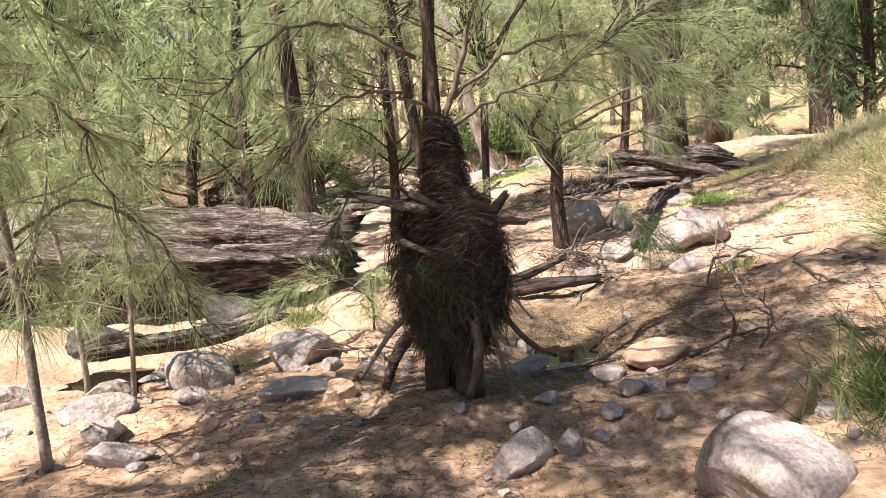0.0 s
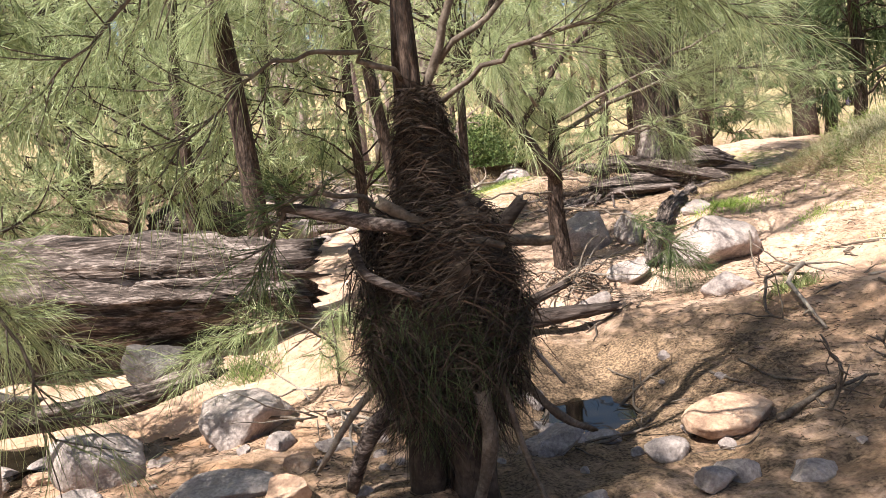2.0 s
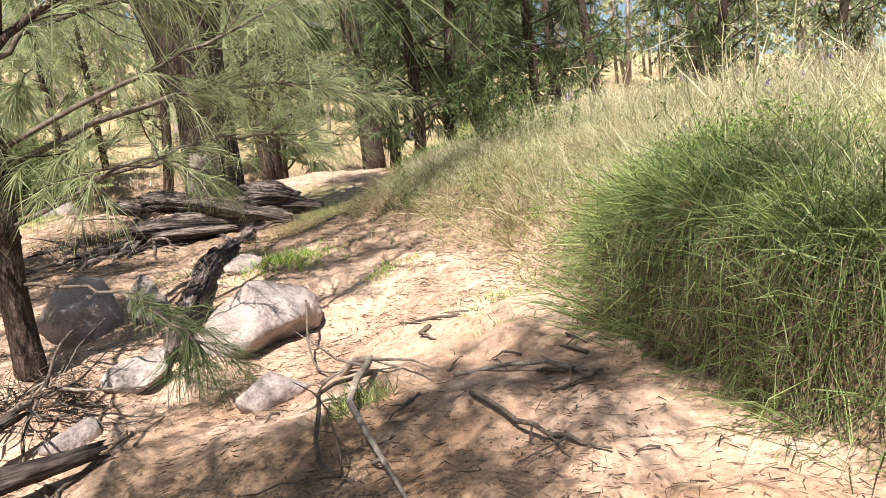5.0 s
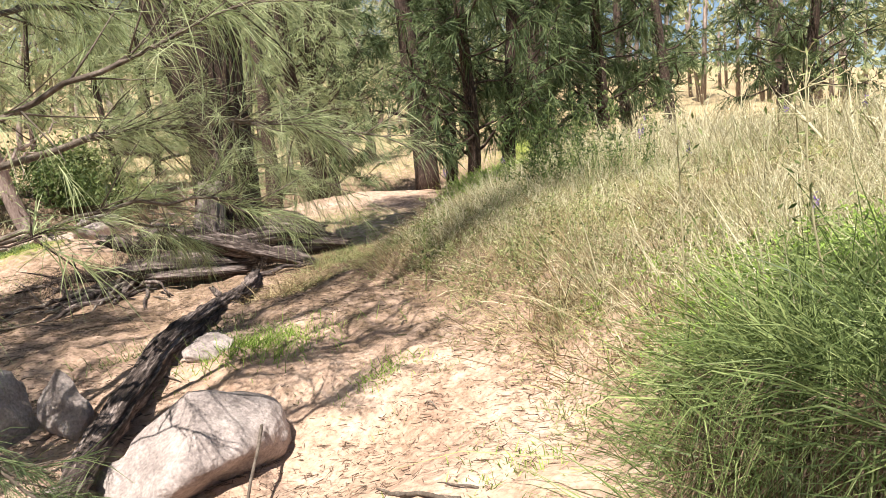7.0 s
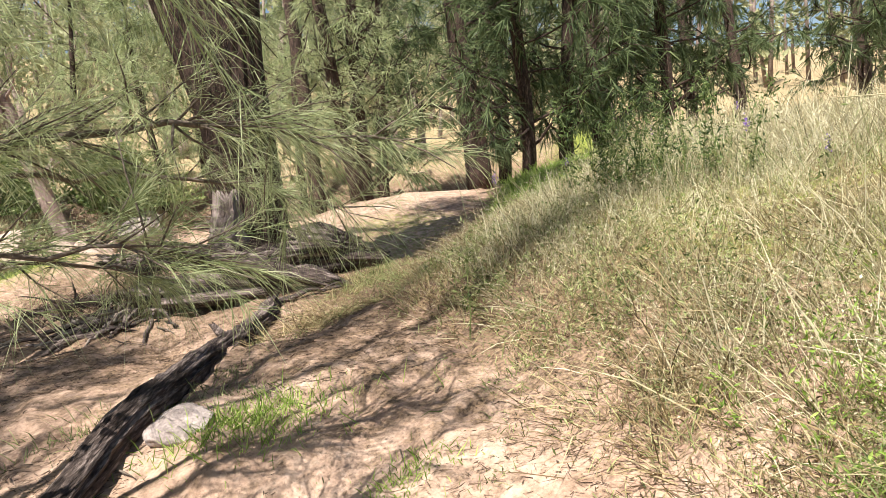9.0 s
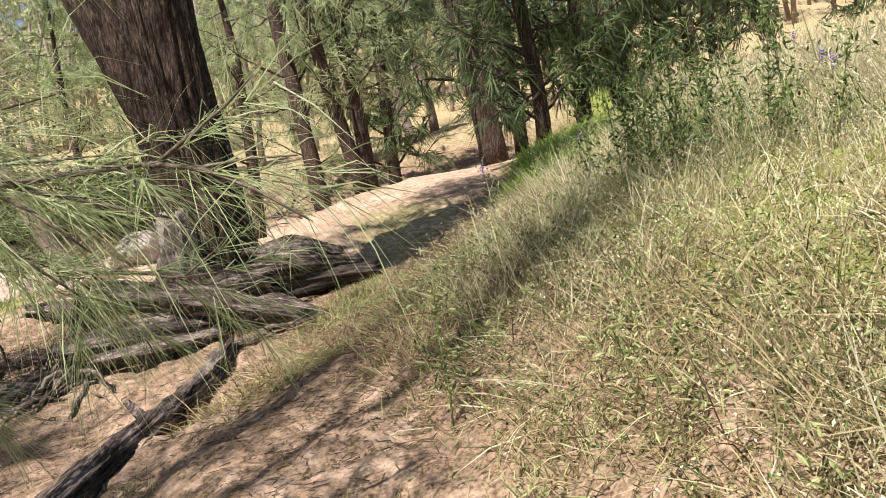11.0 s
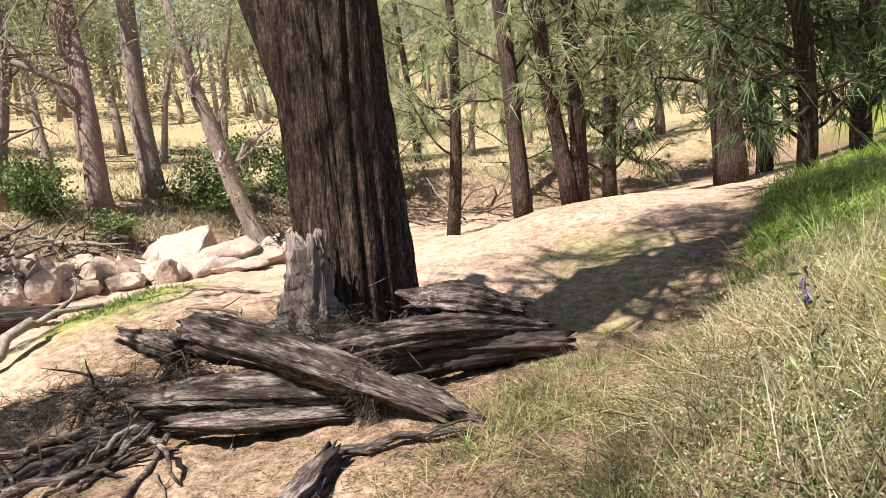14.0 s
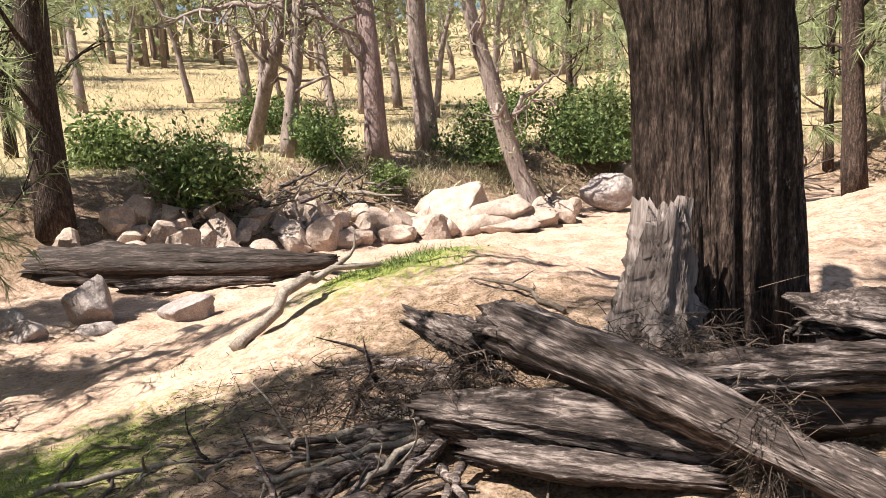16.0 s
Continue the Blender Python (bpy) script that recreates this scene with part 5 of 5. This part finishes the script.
def far_woods():
    """The closing wood at the top of the hill: too far and too many to count."""
    rng = np.random.default_rng(14)
    trunk, crown = Geo(), Geo()
    for i in range(260):
        a, r = rng.uniform(-1.25, 1.25), rng.uniform(52, 100)
        x, y = 3 + r * math.sin(a), 6 + r * math.cos(a)
        z, tall = float(ground_height(x, y)), rng.uniform(9, 15)
        trunk.add(*tube([(x, y, z - 0.3), (x + rng.normal(0, 0.4), y, z + tall * 0.5), (x + rng.normal(0, 0.9), y, z + tall)], [0.2, 0.15, 0.04], 5))
        for _ in range(10):
            c = np.array((x, y, z + tall * rng.uniform(0.25, 1.0))) + rng.normal(0, 1.3, 3)
            crown.add(*leaves(c + rng.normal(0, 0.9, (16, 3)), rng.uniform(0.2, 0.5, 16), rng))
    tagged(part("far_woods", crown, GUM_LEAF, smooth=False), "pale grey-green woodland closing the hillside", "woods", kind="stuff")
    tagged(part("far_trunks", trunk, GUM_BARK), "thin grey trunks of the far woodland", "woods", kind="stuff")


far_woods()
bush("leafy_bush", -4.2, 22.9, "round dark glossy bush on the far bank", 1, 1.3, 1.3, 5200, 0.06)
bush("leafy_bush", -1.25, 26.2, "small bright green bush between gum trees", 2, 0.6, 0.7, 1800, 0.05, mat=LUSH)
bush("leafy_bush", 0.43, 29.3, "dark tangled shrub on the far bank", 3, 1.4, 1.4, 4200, 0.06)
bush("leafy_bush", 2.3, 31.0, "dark tangled shrub on the far bank", 4, 2.0, 1.8, 5200, 0.07)
bush("leafy_bush", -2.9, 26.0, "dark tangled shrub on the far bank", 5, 0.9, 1.2, 3000, 0.05)
bush("leafy_bush", -3.6, 27.0, "dark tangled shrub on the far bank", 6, 1.1, 1.0, 3000, 0.05)
bush("leafy_bush", 3.8, 33.0, "yellow-green shrub beyond the creek bend", 7, 2.2, 1.8, 4800, 0.08, mat=GRASS)
bush("leafy_bush", -6.8, 24.5, "low green scrub under trees", 8, 1.8, 0.9, 3600, 0.07, mat=LUSH)
bush("leafy_bush", -7.5, 33.0, "dark rounded shrub on the hillside", 9, 1.5, 1.3, 3000, 0.08)
bush("leafy_bush", -0.5, 40.0, "dark rounded shrub on the hillside", 10, 1.6, 1.3, 3000, 0.1)


def brush_pile(x, y, label, seed, wide, count):
    rng = np.random.default_rng(seed)
    base = thing("brush_pile", x, y, high(x, y), label, "branches")
    for i in range(count):
        a = rng.uniform(0, 6.28)
        p = np.array((rng.normal(0, wide * 0.5), rng.normal(0, wide * 0.3), rng.uniform(0.0, 0.5)))
        line = wander(p, (math.cos(a), math.sin(a) * 0.5, rng.normal(0.05, 0.25)), wide * rng.uniform(0.5, 1.4), 7, rng, 0.16)
        line[:, 2] = np.maximum(line[:, 2], 0)
        r = rng.uniform(0.012, 0.05)
        part("dead_branch", Geo().add(*tube(line, [r, r * 0.3], 6, rough=0.06, seed=i)), PALE_TWIG if i % 2 else LOG, base)


brush_pile(7.2, 30.5, "heap of bleached dead branches on far sand", 3, 1.6, 34)
brush_pile(-3.2, 23.6, "grey dead brush fallen down the bank", 4, 0.9, 26)
brush_pile(-1.6, 25.2, "grey dead brush fallen down the bank", 5, 0.8, 26)
brush_pile(-2.4, 24.5, "grey dead brush fallen down the bank", 6, 0.8, 26)
brush_pile(-3.9, 22.4, "grey dead brush fallen down the bank", 7, 0.7, 22)
brush_pile(2.2, 27.3, "grey dead brush under the leaning gum", 8, 0.7, 20)


# ---- grass, litter and weeds ----
def patches(x, y, scale, seed):
    """Smooth uneven cover between 0 and 1."""
    a = np.sin(x * scale + seed) + np.sin(y * scale * 1.13 + seed * 2.1) + np.sin((x + y) * scale * 0.71 + seed * 0.7) + np.sin((x - 1.4 * y) * scale * 1.9 + seed * 3.3) * 0.7
    return np.clip(0.5 + a / 5, 0, 1)


def grass(name, count, d0, d1, y0, y1, label, mat, tall, width, seed, droop=0.35, slant=0.3, bias=1.2, rise=None, gaps=0.0, scale=1.1, heads=0.0, clump=18, loose=0.07):
    """Blades sown in tussocks over a stretch of the bank; they splay outwards and grow taller up the slope."""
    rng = np.random.default_rng(seed)
    tufts = count // clump
    ty = rng.uniform(y0, y1, tufts)
    td = d0 + (d1 - d0) * rng.uniform(0, 1, tufts) ** bias
    tx = lerp_table(BANK_EDGE, ty) + td
    keep = patches(tx, ty, scale, seed) + rng.uniform(-0.3, 0.3, tufts) > gaps
    tx, ty, td = tx[keep], ty[keep], td[keep]
    vigour = rng.uniform(0.45, 1.25, len(tx)) * (0.55 + 0.8 * patches(tx, ty, 1.7, seed + 5))
    lie = rng.normal(0, 0.28, (len(tx), 2))
    k = np.repeat(np.arange(len(tx)), clump)
    n = len(k)
    off = rng.normal(0, loose, (n, 2)) * (0.4 + vigour[k])[:, None]
    x, y, d = tx[k] + off[:, 0], ty[k] + off[:, 1], td[k]
    z = ground_height(x, y)
    splay = off / loose * slant * 0.7 + lie[k] + rng.normal(0, slant * 0.6, (n, 2))
    way = np.stack([splay[:, 0], splay[:, 1], np.ones(n)], 1)
    h = tall * rng.uniform(0.3, 1.15, n) * vigour[k]
    if rise:
        h = h * np.interp(d, [d0, rise], [0.35, 1.0])
    root = np.stack([x, y, z - 0.02], 1)
    bend = droop * rng.uniform(0.1, 1.7, n)
    g = Geo().add(*ribbons(root, way, h, width * rng.uniform(0.5, 1.5, n), bend, rng))
    if heads:
        pick = rng.uniform(0, 1, n) < heads
        tip = root[pick] + unit(way[pick]) * h[pick, None] + np.array((0, 0, -1.0)) * (bend * h)[pick, None]
        q = np.repeat(tip, 4, axis=0) + rng.normal(0, 0.012, (len(tip) * 4, 3)) * (1, 1, 2.4)
        g.add(*leaves(q, 0.009 * width / 0.005, rng, 0.45))
    return tagged(part(name, g, mat, smooth=False), label, "grass", kind="stuff")


DEAD = material("dead_brown_grass", ((0.10, 0.07, 0.035), (0.27, 0.20, 0.105), (0.46, 0.37, 0.22)), scale=0.9, fine=6, bump=0, spread=0.24, through_light=0.25, island=0.6, rough=0.8)
FRESH = material("bright_young_herb", ((0.09, 0.15, 0.025), (0.25, 0.38, 0.07), (0.45, 0.58, 0.16)), scale=1.5, fine=8, bump=0, spread=0.24, through_light=0.45, island=0.5, rough=0.5)
grass("tall_grass", 62000, 0.25, 5.5, 6.4, 14.5, "tall dry straw-coloured grass on the bank", STRAW, 0.52, 0.0042, 1, slant=0.35, rise=1.8, gaps=0.42, heads=0.3, droop=0.3, scale=2.2)
grass("tall_grass", 44000, -0.1, 4.5, 6.3, 14, "soft green grass on the bank", GRASS, 0.38, 0.0042, 2, slant=0.55, rise=1.2, gaps=0.42, droop=0.55, scale=2.6)
grass("tall_grass", 26000, 0.5, 7, 3.0, 8, "tall dry straw-coloured grass on the bank", STRAW, 0.62, 0.0042, 4, slant=0.35, gaps=0.38, heads=0.3, droop=0.4, scale=2.0)
grass("tall_grass", 30000, 3.5, 20, 6, 34, "tall dry straw-coloured grass further back", STRAW, 0.85, 0.012, 3, slant=0.25, gaps=0.2, heads=0.2, loose=0.2)
grass("tall_grass", 14000, 2.5, 14, 6, 26, "soft green grass further back", GRASS, 0.6, 0.012, 6, slant=0.25, gaps=0.45, loose=0.2)
grass("dead_grass", 44000, 0.1, 4.0, 6.6, 13.5, "dead brown stems among the bank's grass", DEAD, 0.36, 0.0042, 12, slant=0.9, gaps=0.42, droop=0.4, scale=2.9, heads=0.15)
grass("short_grass", 22000, -1.3, 1.6, 9.6, 15.5, "short shaded green grass by the path", GRASS, 0.17, 0.0042, 7, slant=0.6, gaps=0.4, scale=2.4, rise=0.6)
grass("short_grass", 12000, -2.6, 0.6, 14.5, 19, "short shaded green grass on the path", LUSH, 0.09, 0.006, 13, slant=0.6, gaps=0.55, scale=1.4)
grass("short_grass", 11000, -0.8, 0.5, 11.3, 14.4, "short dull green grass beside the logs", GRASS, 0.2, 0.0042, 14, slant=0.6, gaps=0.36, scale=2.4, droop=0.5)
grass("dead_grass", 11000, -1.0, 0.6, 11.0, 14.2, "dead brown stems beside the logs", DEAD, 0.24, 0.004, 15, slant=1.0, gaps=0.36, scale=2.7, droop=0.3)
grass("lush_grass", 30000, 0.08, 1.1, 3.6, 6.7, "lush green grass hanging over the cut bank", LUSH, 0.5, 0.0045, 8, droop=1.0, slant=0.8, gaps=0.2, scale=3.0, clump=40, loose=0.09)
grass("lush_grass", 9000, 0.3, 2.0, 5.8, 8.0, "lush green grass on the bank's shoulder", LUSH, 0.35, 0.0045, 9, droop=0.8, slant=0.6, gaps=0.55, scale=2.0)
grass("lush_grass", 12000, 0.1, 2.2, 14.5, 20, "bright green grass on the slope", FRESH, 0.4, 0.009, 10, droop=0.6, slant=0.4, gaps=0.4)
grass("flattened_straw", 16000, 0.3, 3.4, 7.0, 13, "flattened dry straw between the stems", STRAW, 0.36, 0.004, 11, droop=0.25, slant=2.2, gaps=0.4, scale=2.6)


def herbs(x, y, wide, deep, count, seed, label, mat, tall=0.25, size=0.016):
    """A low bed of feathery leaves on thin stems."""
    rng = np.random.default_rng(seed)
    px, py = x + rng.normal(0, wide, count), y + rng.normal(0, deep, count)
    root = np.stack([px, py, ground_height(px, py) - 0.01], 1)
    h = tall * rng.uniform(0.4, 1.2, count)
    way = np.stack([rng.normal(0, 0.35, count), rng.normal(0, 0.35, count), np.ones(count)], 1)
    g = Geo().add(*ribbons(root, way, h, 0.003, 0.2, rng))
    at = np.repeat(root, 14, axis=0) + np.repeat(unit(way) * h[:, None], 14, axis=0) * rng.uniform(0.25, 1, (count * 14, 1)) + rng.normal(0, 0.028, (count * 14, 3))
    g.add(*leaves(at, size * rng.uniform(0.5, 1.3, len(at)), rng, 0.28))
    tagged(part("herb_bed", g, mat, smooth=False), label, "plants", kind="stuff")


herbs(4.95, 6.75, 0.28, 0.42, 620, 1, "bright green feathery herbs on the bank", FRESH)
herbs(4.6, 6.1, 0.2, 0.3, 260, 2, "bright green feathery herbs on the bank", LUSH)
herbs(6.6, 10.2, 0.3, 0.35, 110, 3, "dark leafy herbs among the dry grass", LEAF, 0.42, 0.016)
herbs(5.5, 10.9, 0.4, 0.7, 420, 4, "dull green herbs on the shaded slope", GRASS, 0.16, 0.014)
herbs(5.2, 8.7, 0.4, 0.6, 300, 5, "dull green herbs among the dry grass", GRASS, 0.22, 0.016)


def hill_grass():
    """Dry tussocks over the hillside, far past counting."""
    rng = np.random.default_rng(31)
    n = 42000
    r, a = rng.uniform(14, 52, n), rng.uniform(-0.95, 0.35, n)
    x, y = 3.5 + r * np.sin(a), 10 + r * np.cos(a)
    q = np.maximum(-(x + 2.8) * 0.77 + (y - 21.6) * 0.64, np.maximum(-(x + 6.0), y - 32.0))
    keep = (q > 1.0) & (patches(x, y, 0.8, 3) + rng.uniform(-0.3, 0.3, n) > 0.45)
    x, y = x[keep], y[keep]
    way = np.stack([rng.normal(0, 0.6, len(x)), rng.normal(0, 0.6, len(x)), np.ones(len(x))], 1)
    g = Geo().add(*slivers(np.stack([x, y, ground_height(x, y) - 0.03], 1), way, rng.uniform(0.15, 0.5, len(x)), rng.uniform(0.02, 0.05, len(x)), 0.2, rng))
    tagged(part("hill_grass", g, STRAW, smooth=False), "dry pale tussocks over the hillside", "grass", kind="stuff")


hill_grass()


def hanging_thatch():
    """Dry roots and grass hanging from the lip of the cut bank."""
    rng = np.random.default_rng(15)
    n = 3200
    y = rng.uniform(3.4, 6.4, n)
    x = lerp_table(BANK_EDGE, y) + rng.uniform(0.0, 0.25, n)
    z = ground_height(x, y)
    way = np.stack([rng.normal(-0.5, 0.3, n), rng.normal(0, 0.4, n), rng.normal(0.1, 0.4, n)], 1)
    g = Geo().add(*ribbons(np.stack([x, y, z], 1), way, rng.uniform(0.08, 0.22, n), 0.004, rng.uniform(0.6, 1.6, n), rng))
    tagged(part("dry_thatch", g, LITTER, smooth=False), "dry brown roots hanging from the cut bank", "grass", kind="stuff")


hanging_thatch()


def tuft(x, y, label, mat, seed, count=120, tall=0.14, wide=0.16, width=0.005):
    rng = np.random.default_rng(seed)
    px, py = rng.normal(0, wide, count), rng.normal(0, wide * 0.6, count)
    z = np.array([high(x + a, y + b) for a, b in zip(px, py)])
    way = np.stack([rng.normal(0, 0.5, count), rng.normal(0, 0.5, count), np.ones(count)], 1)
    z0 = high(x, y)
    ob = thing("grass_tuft", x, y, z0, label, "grass", "grass tufts")
    tagged(part("grass_stuff", Geo().add(*ribbons(np.stack([px, py, z - z0 - 0.01], 1), way, tall * rng.uniform(0.4, 1.2, count), width, rng.uniform(0.1, 0.7, count), rng)), mat, ob, smooth=False), kind="stuff")


green, yellow = "low tuft of green grass in sand", "yellow-green tuft of young grass"
tuft(3.3, 9.35, green, FRESH, 1, 900, 0.17, 0.24)
tuft(2.75, 10.1, green, GRASS, 2, 420, 0.16, 0.3)
tuft(3.73, 8.5, green, FRESH, 3, 300, 0.1, 0.13)
tuft(3.66, 7.0, yellow, FRESH, 4, 200, 0.09, 0.16)
tuft(3.35, 6.6, yellow, GRASS, 5, 120, 0.07, 0.2)
tuft(2.45, 6.45, yellow, GRASS, 6, 300, 0.18, 0.1)
tuft(-1.5, 7.15, yellow, LUSH, 7, 420, 0.34, 0.14)
tuft(-1.25, 3.55, green, LUSH, 8, 60, 0.1, 0.05)
tuft(1.8, 3.2, green, LUSH, 9, 160, 0.12, 0.14)
tuft(2.3, 3.5, "thick clump of lush green grass", LUSH, 10, 1500, 0.75, 0.2)
tuft(2.6, 3.3, "thick clump of lush green grass", LUSH, 11, 1200, 0.7, 0.2)
for i in range(16):
    tuft(0.2 + 1.9 * random.random(), 16.6 + 3.6 * random.random(), green, LUSH, 20 + i, 260, 0.16, 0.24, 0.007)
for i in range(22):
    tuft(0.2 + 1.6 * random.random(), 12.4 + 3.0 * random.random(), green, GRASS, 40 + i, 120, 0.07, 0.2)
for i in range(12):
    tuft(3.0 + 1.2 * random.random(), 6.6 + 5.0 * random.random(), green, GRASS, 70 + i, 40, 0.06, 0.08)
for i in range(30):
    u = random.random()
    tuft(-4.4 + 6 * u + random.uniform(-0.5, 0.5), 22.5 + 5.5 * u + random.uniform(0.5, 2.5), "dry grass tuft on the far bank", STRAW, 90 + i, 160, 0.4, 0.3, 0.012)


def litter(count, x0, x1, y0, y1, seed, label, long=0.06):
    """Fallen needles and chips strewn over the sand."""
    rng = np.random.default_rng(seed)
    x, y = rng.uniform(x0, x1, count), rng.uniform(y0, y1, count)
    d = x - lerp_table(BANK_EDGE, y)
    keep = (patches(x, y, 2.3, seed) + rng.uniform(-0.3, 0.3, count) > 0.5) & (d < 1.0)
    x, y = x[keep], y[keep]
    z = land(x, y) + 0.006
    way = np.stack([rng.normal(0, 1, len(x)), rng.normal(0, 1, len(x)), np.abs(rng.normal(0, 0.06, len(x)))], 1)
    g = Geo().add(*ribbons(np.stack([x, y, z], 1), way, long * rng.uniform(0.3, 1.4, len(x)), rng.uniform(0.002, 0.006, len(x)), 0.0, rng))
    tagged(part("leaf_litter", g, LITTER, smooth=False), label, "litter", kind="stuff")


litter(48000, -0.8, 4.6, 3.0, 9.5, 3, "dry brown needles strewn on the sand")
litter(44000, 0.6, 5.6, 9.5, 15.0, 4, "dry brown needles strewn among roots")
litter(9000, -3.0, 0, 3.0, 6.5, 5, "dry brown needles strewn on the creek bed")


def root_mat(x, y, z, wide, tall, count, seed, label):
    rng = np.random.default_rng(seed)
    p = rng.normal(0, 1, (count, 3)) * (wide, wide * 0.7, tall)
    way = rng.normal(0, 1, (count, 3)) * (1, 1, 0.6)
    ob = part("root_mat", Geo().add(*ribbons(p, way, rng.uniform(0.08, 0.25, count), rng.uniform(0.002, 0.006, count), rng.uniform(0, 0.6, count), rng)), FIBRE, smooth=False)
    ob.location = (x, y, z)
    tagged(ob, label, "roots")


root_mat(3.95, 13.6, 0.92, 0.2, 0.08, 1600, 1, "brown fibrous mat against the stump's foot")
root_mat(3.05, 13.65, 0.8, 0.13, 0.1, 900, 2, "brown fibrous roots hung on the log end")
root_mat(4.22, 13.0, 0.72, 0.05, 0.12, 500, 3, "dry grass caught over the log")
root_mat(2.4, 13.9, 0.62, 0.3, 0.05, 1200, 4, "fibrous root mat on the sand")
root_mat(1.25, 8.2, 0.16, 0.2, 0.08, 900, 5, "fibrous root mat under the young tree")


def weed(x, y, tall, label, seed, leafy=True, flowers=False, mat=None):
    """An upright weed: ribbed stem, side shoots, leaves."""
    rng = np.random.default_rng(seed)
    base = thing("tall_weed", x, y, high(x, y) - 0.02, label, "plant", "tall weeds")
    line = wander((0, 0, 0), (rng.normal(0, 0.08), rng.normal(0, 0.08), 1), tall, 9, rng, 0.06)
    part("stem", Geo().add(*tube(line, [0.005, 0.002], 5)), STRAW if not leafy else GRASS, base)
    pts = []
    for k in range(2, 9):
        for _ in range(3):
            shoot = wander(line[k], rng.normal(0, 1, 3) + np.array((0, 0, 0.7)), tall * rng.uniform(0.06, 0.2), 4, rng, 0.15)
            part("side_shoot", Geo().add(*tube(shoot, [0.0025, 0.001], 4)), STRAW if not leafy else GRASS, base)
            pts.append(shoot[1:] + rng.normal(0, 0.015, (3, 3)))
    pts = np.concatenate(pts)
    if leafy:
        pts = np.repeat(pts, 3, axis=0) + rng.normal(0, 0.03, (len(pts) * 3, 3))
    tagged(part("leafage", Geo().add(*leaves(pts, rng.uniform(0.008, 0.024, len(pts)) * (1.25 if mat else 1.0), rng, 0.3)), mat or GRASS, base, smooth=False), kind="stuff")
    if flowers:
        part("flower_head", Geo().add(*leaves(line[-1] + rng.normal(0, 0.010, (24, 3)) * (1, 1, 2.5), 0.008, rng, 0.6)), FLOWER, base, "violet flower head")


for i in range(16):
    weed(6.1 + 0.9 * random.random(), 9.7 + 1.2 * random.random(), random.uniform(0.55, 0.85), "leafy dark green weed among dry grass", 2 * i, mat=LEAF)
for i in range(6):
    weed(4.35 + 0.9 * random.random(), 5.6 + 1.4 * random.random(), random.uniform(0.8, 1.2), "tall dry seeding stalk above the grass", 2 * i + 1, leafy=False)
for i in range(14):
    weed(5.2 + 3.2 * random.random(), 6.0 + 5.5 * random.random(), random.uniform(0.3, 0.55), "violet-flowered weed in the grass", 40 + i, leafy=False, flowers=True)
weed(4.54, 9.49, 0.6, "lone grassy weed at the sand's edge", 61)


def scatter_sticks(count, x, y, wide, deep, seed, label, long=0.5):
    """Thin driftwood twigs lying about on the sand."""
    rng = np.random.default_rng(seed)
    for i in range(count):
        a, b = x + rng.uniform(-wide, wide), y + rng.uniform(-deep, deep)
        turn, size = rng.uniform(0, 6.28), long * rng.uniform(0.4, 1.3)
        c, s = math.cos(turn) * size, math.sin(turn) * size
        r = rng.uniform(0.004, 0.013)
        bend = rng.normal(0, 0.12)
        stick("fallen_twig", [(a, b, r * 0.6), (a + c * 0.5 - s * bend, b + s * 0.5 + c * bend, r + 0.012), (a + c, b + s, r * 0.6)], r, label, seed=seed * 50 + i, forks=int(rng.integers(0, 3)), group="fallen twigs", category="twig", rings=7)


scatter_sticks(14, 1.2, 7.9, 0.7, 0.6, 21, "thin grey twig under the young tree", 0.6)
scatter_sticks(14, 0.9, 5.6, 0.9, 0.8, 22, "thin grey twig on creek sand")
scatter_sticks(16, 1.9, 13.2, 0.9, 0.7, 23, "thin grey twig strewn before the logs", 0.6)
scatter_sticks(10, 2.9, 6.4, 0.7, 0.9, 24, "thin dark twig on trodden sand", 0.3)
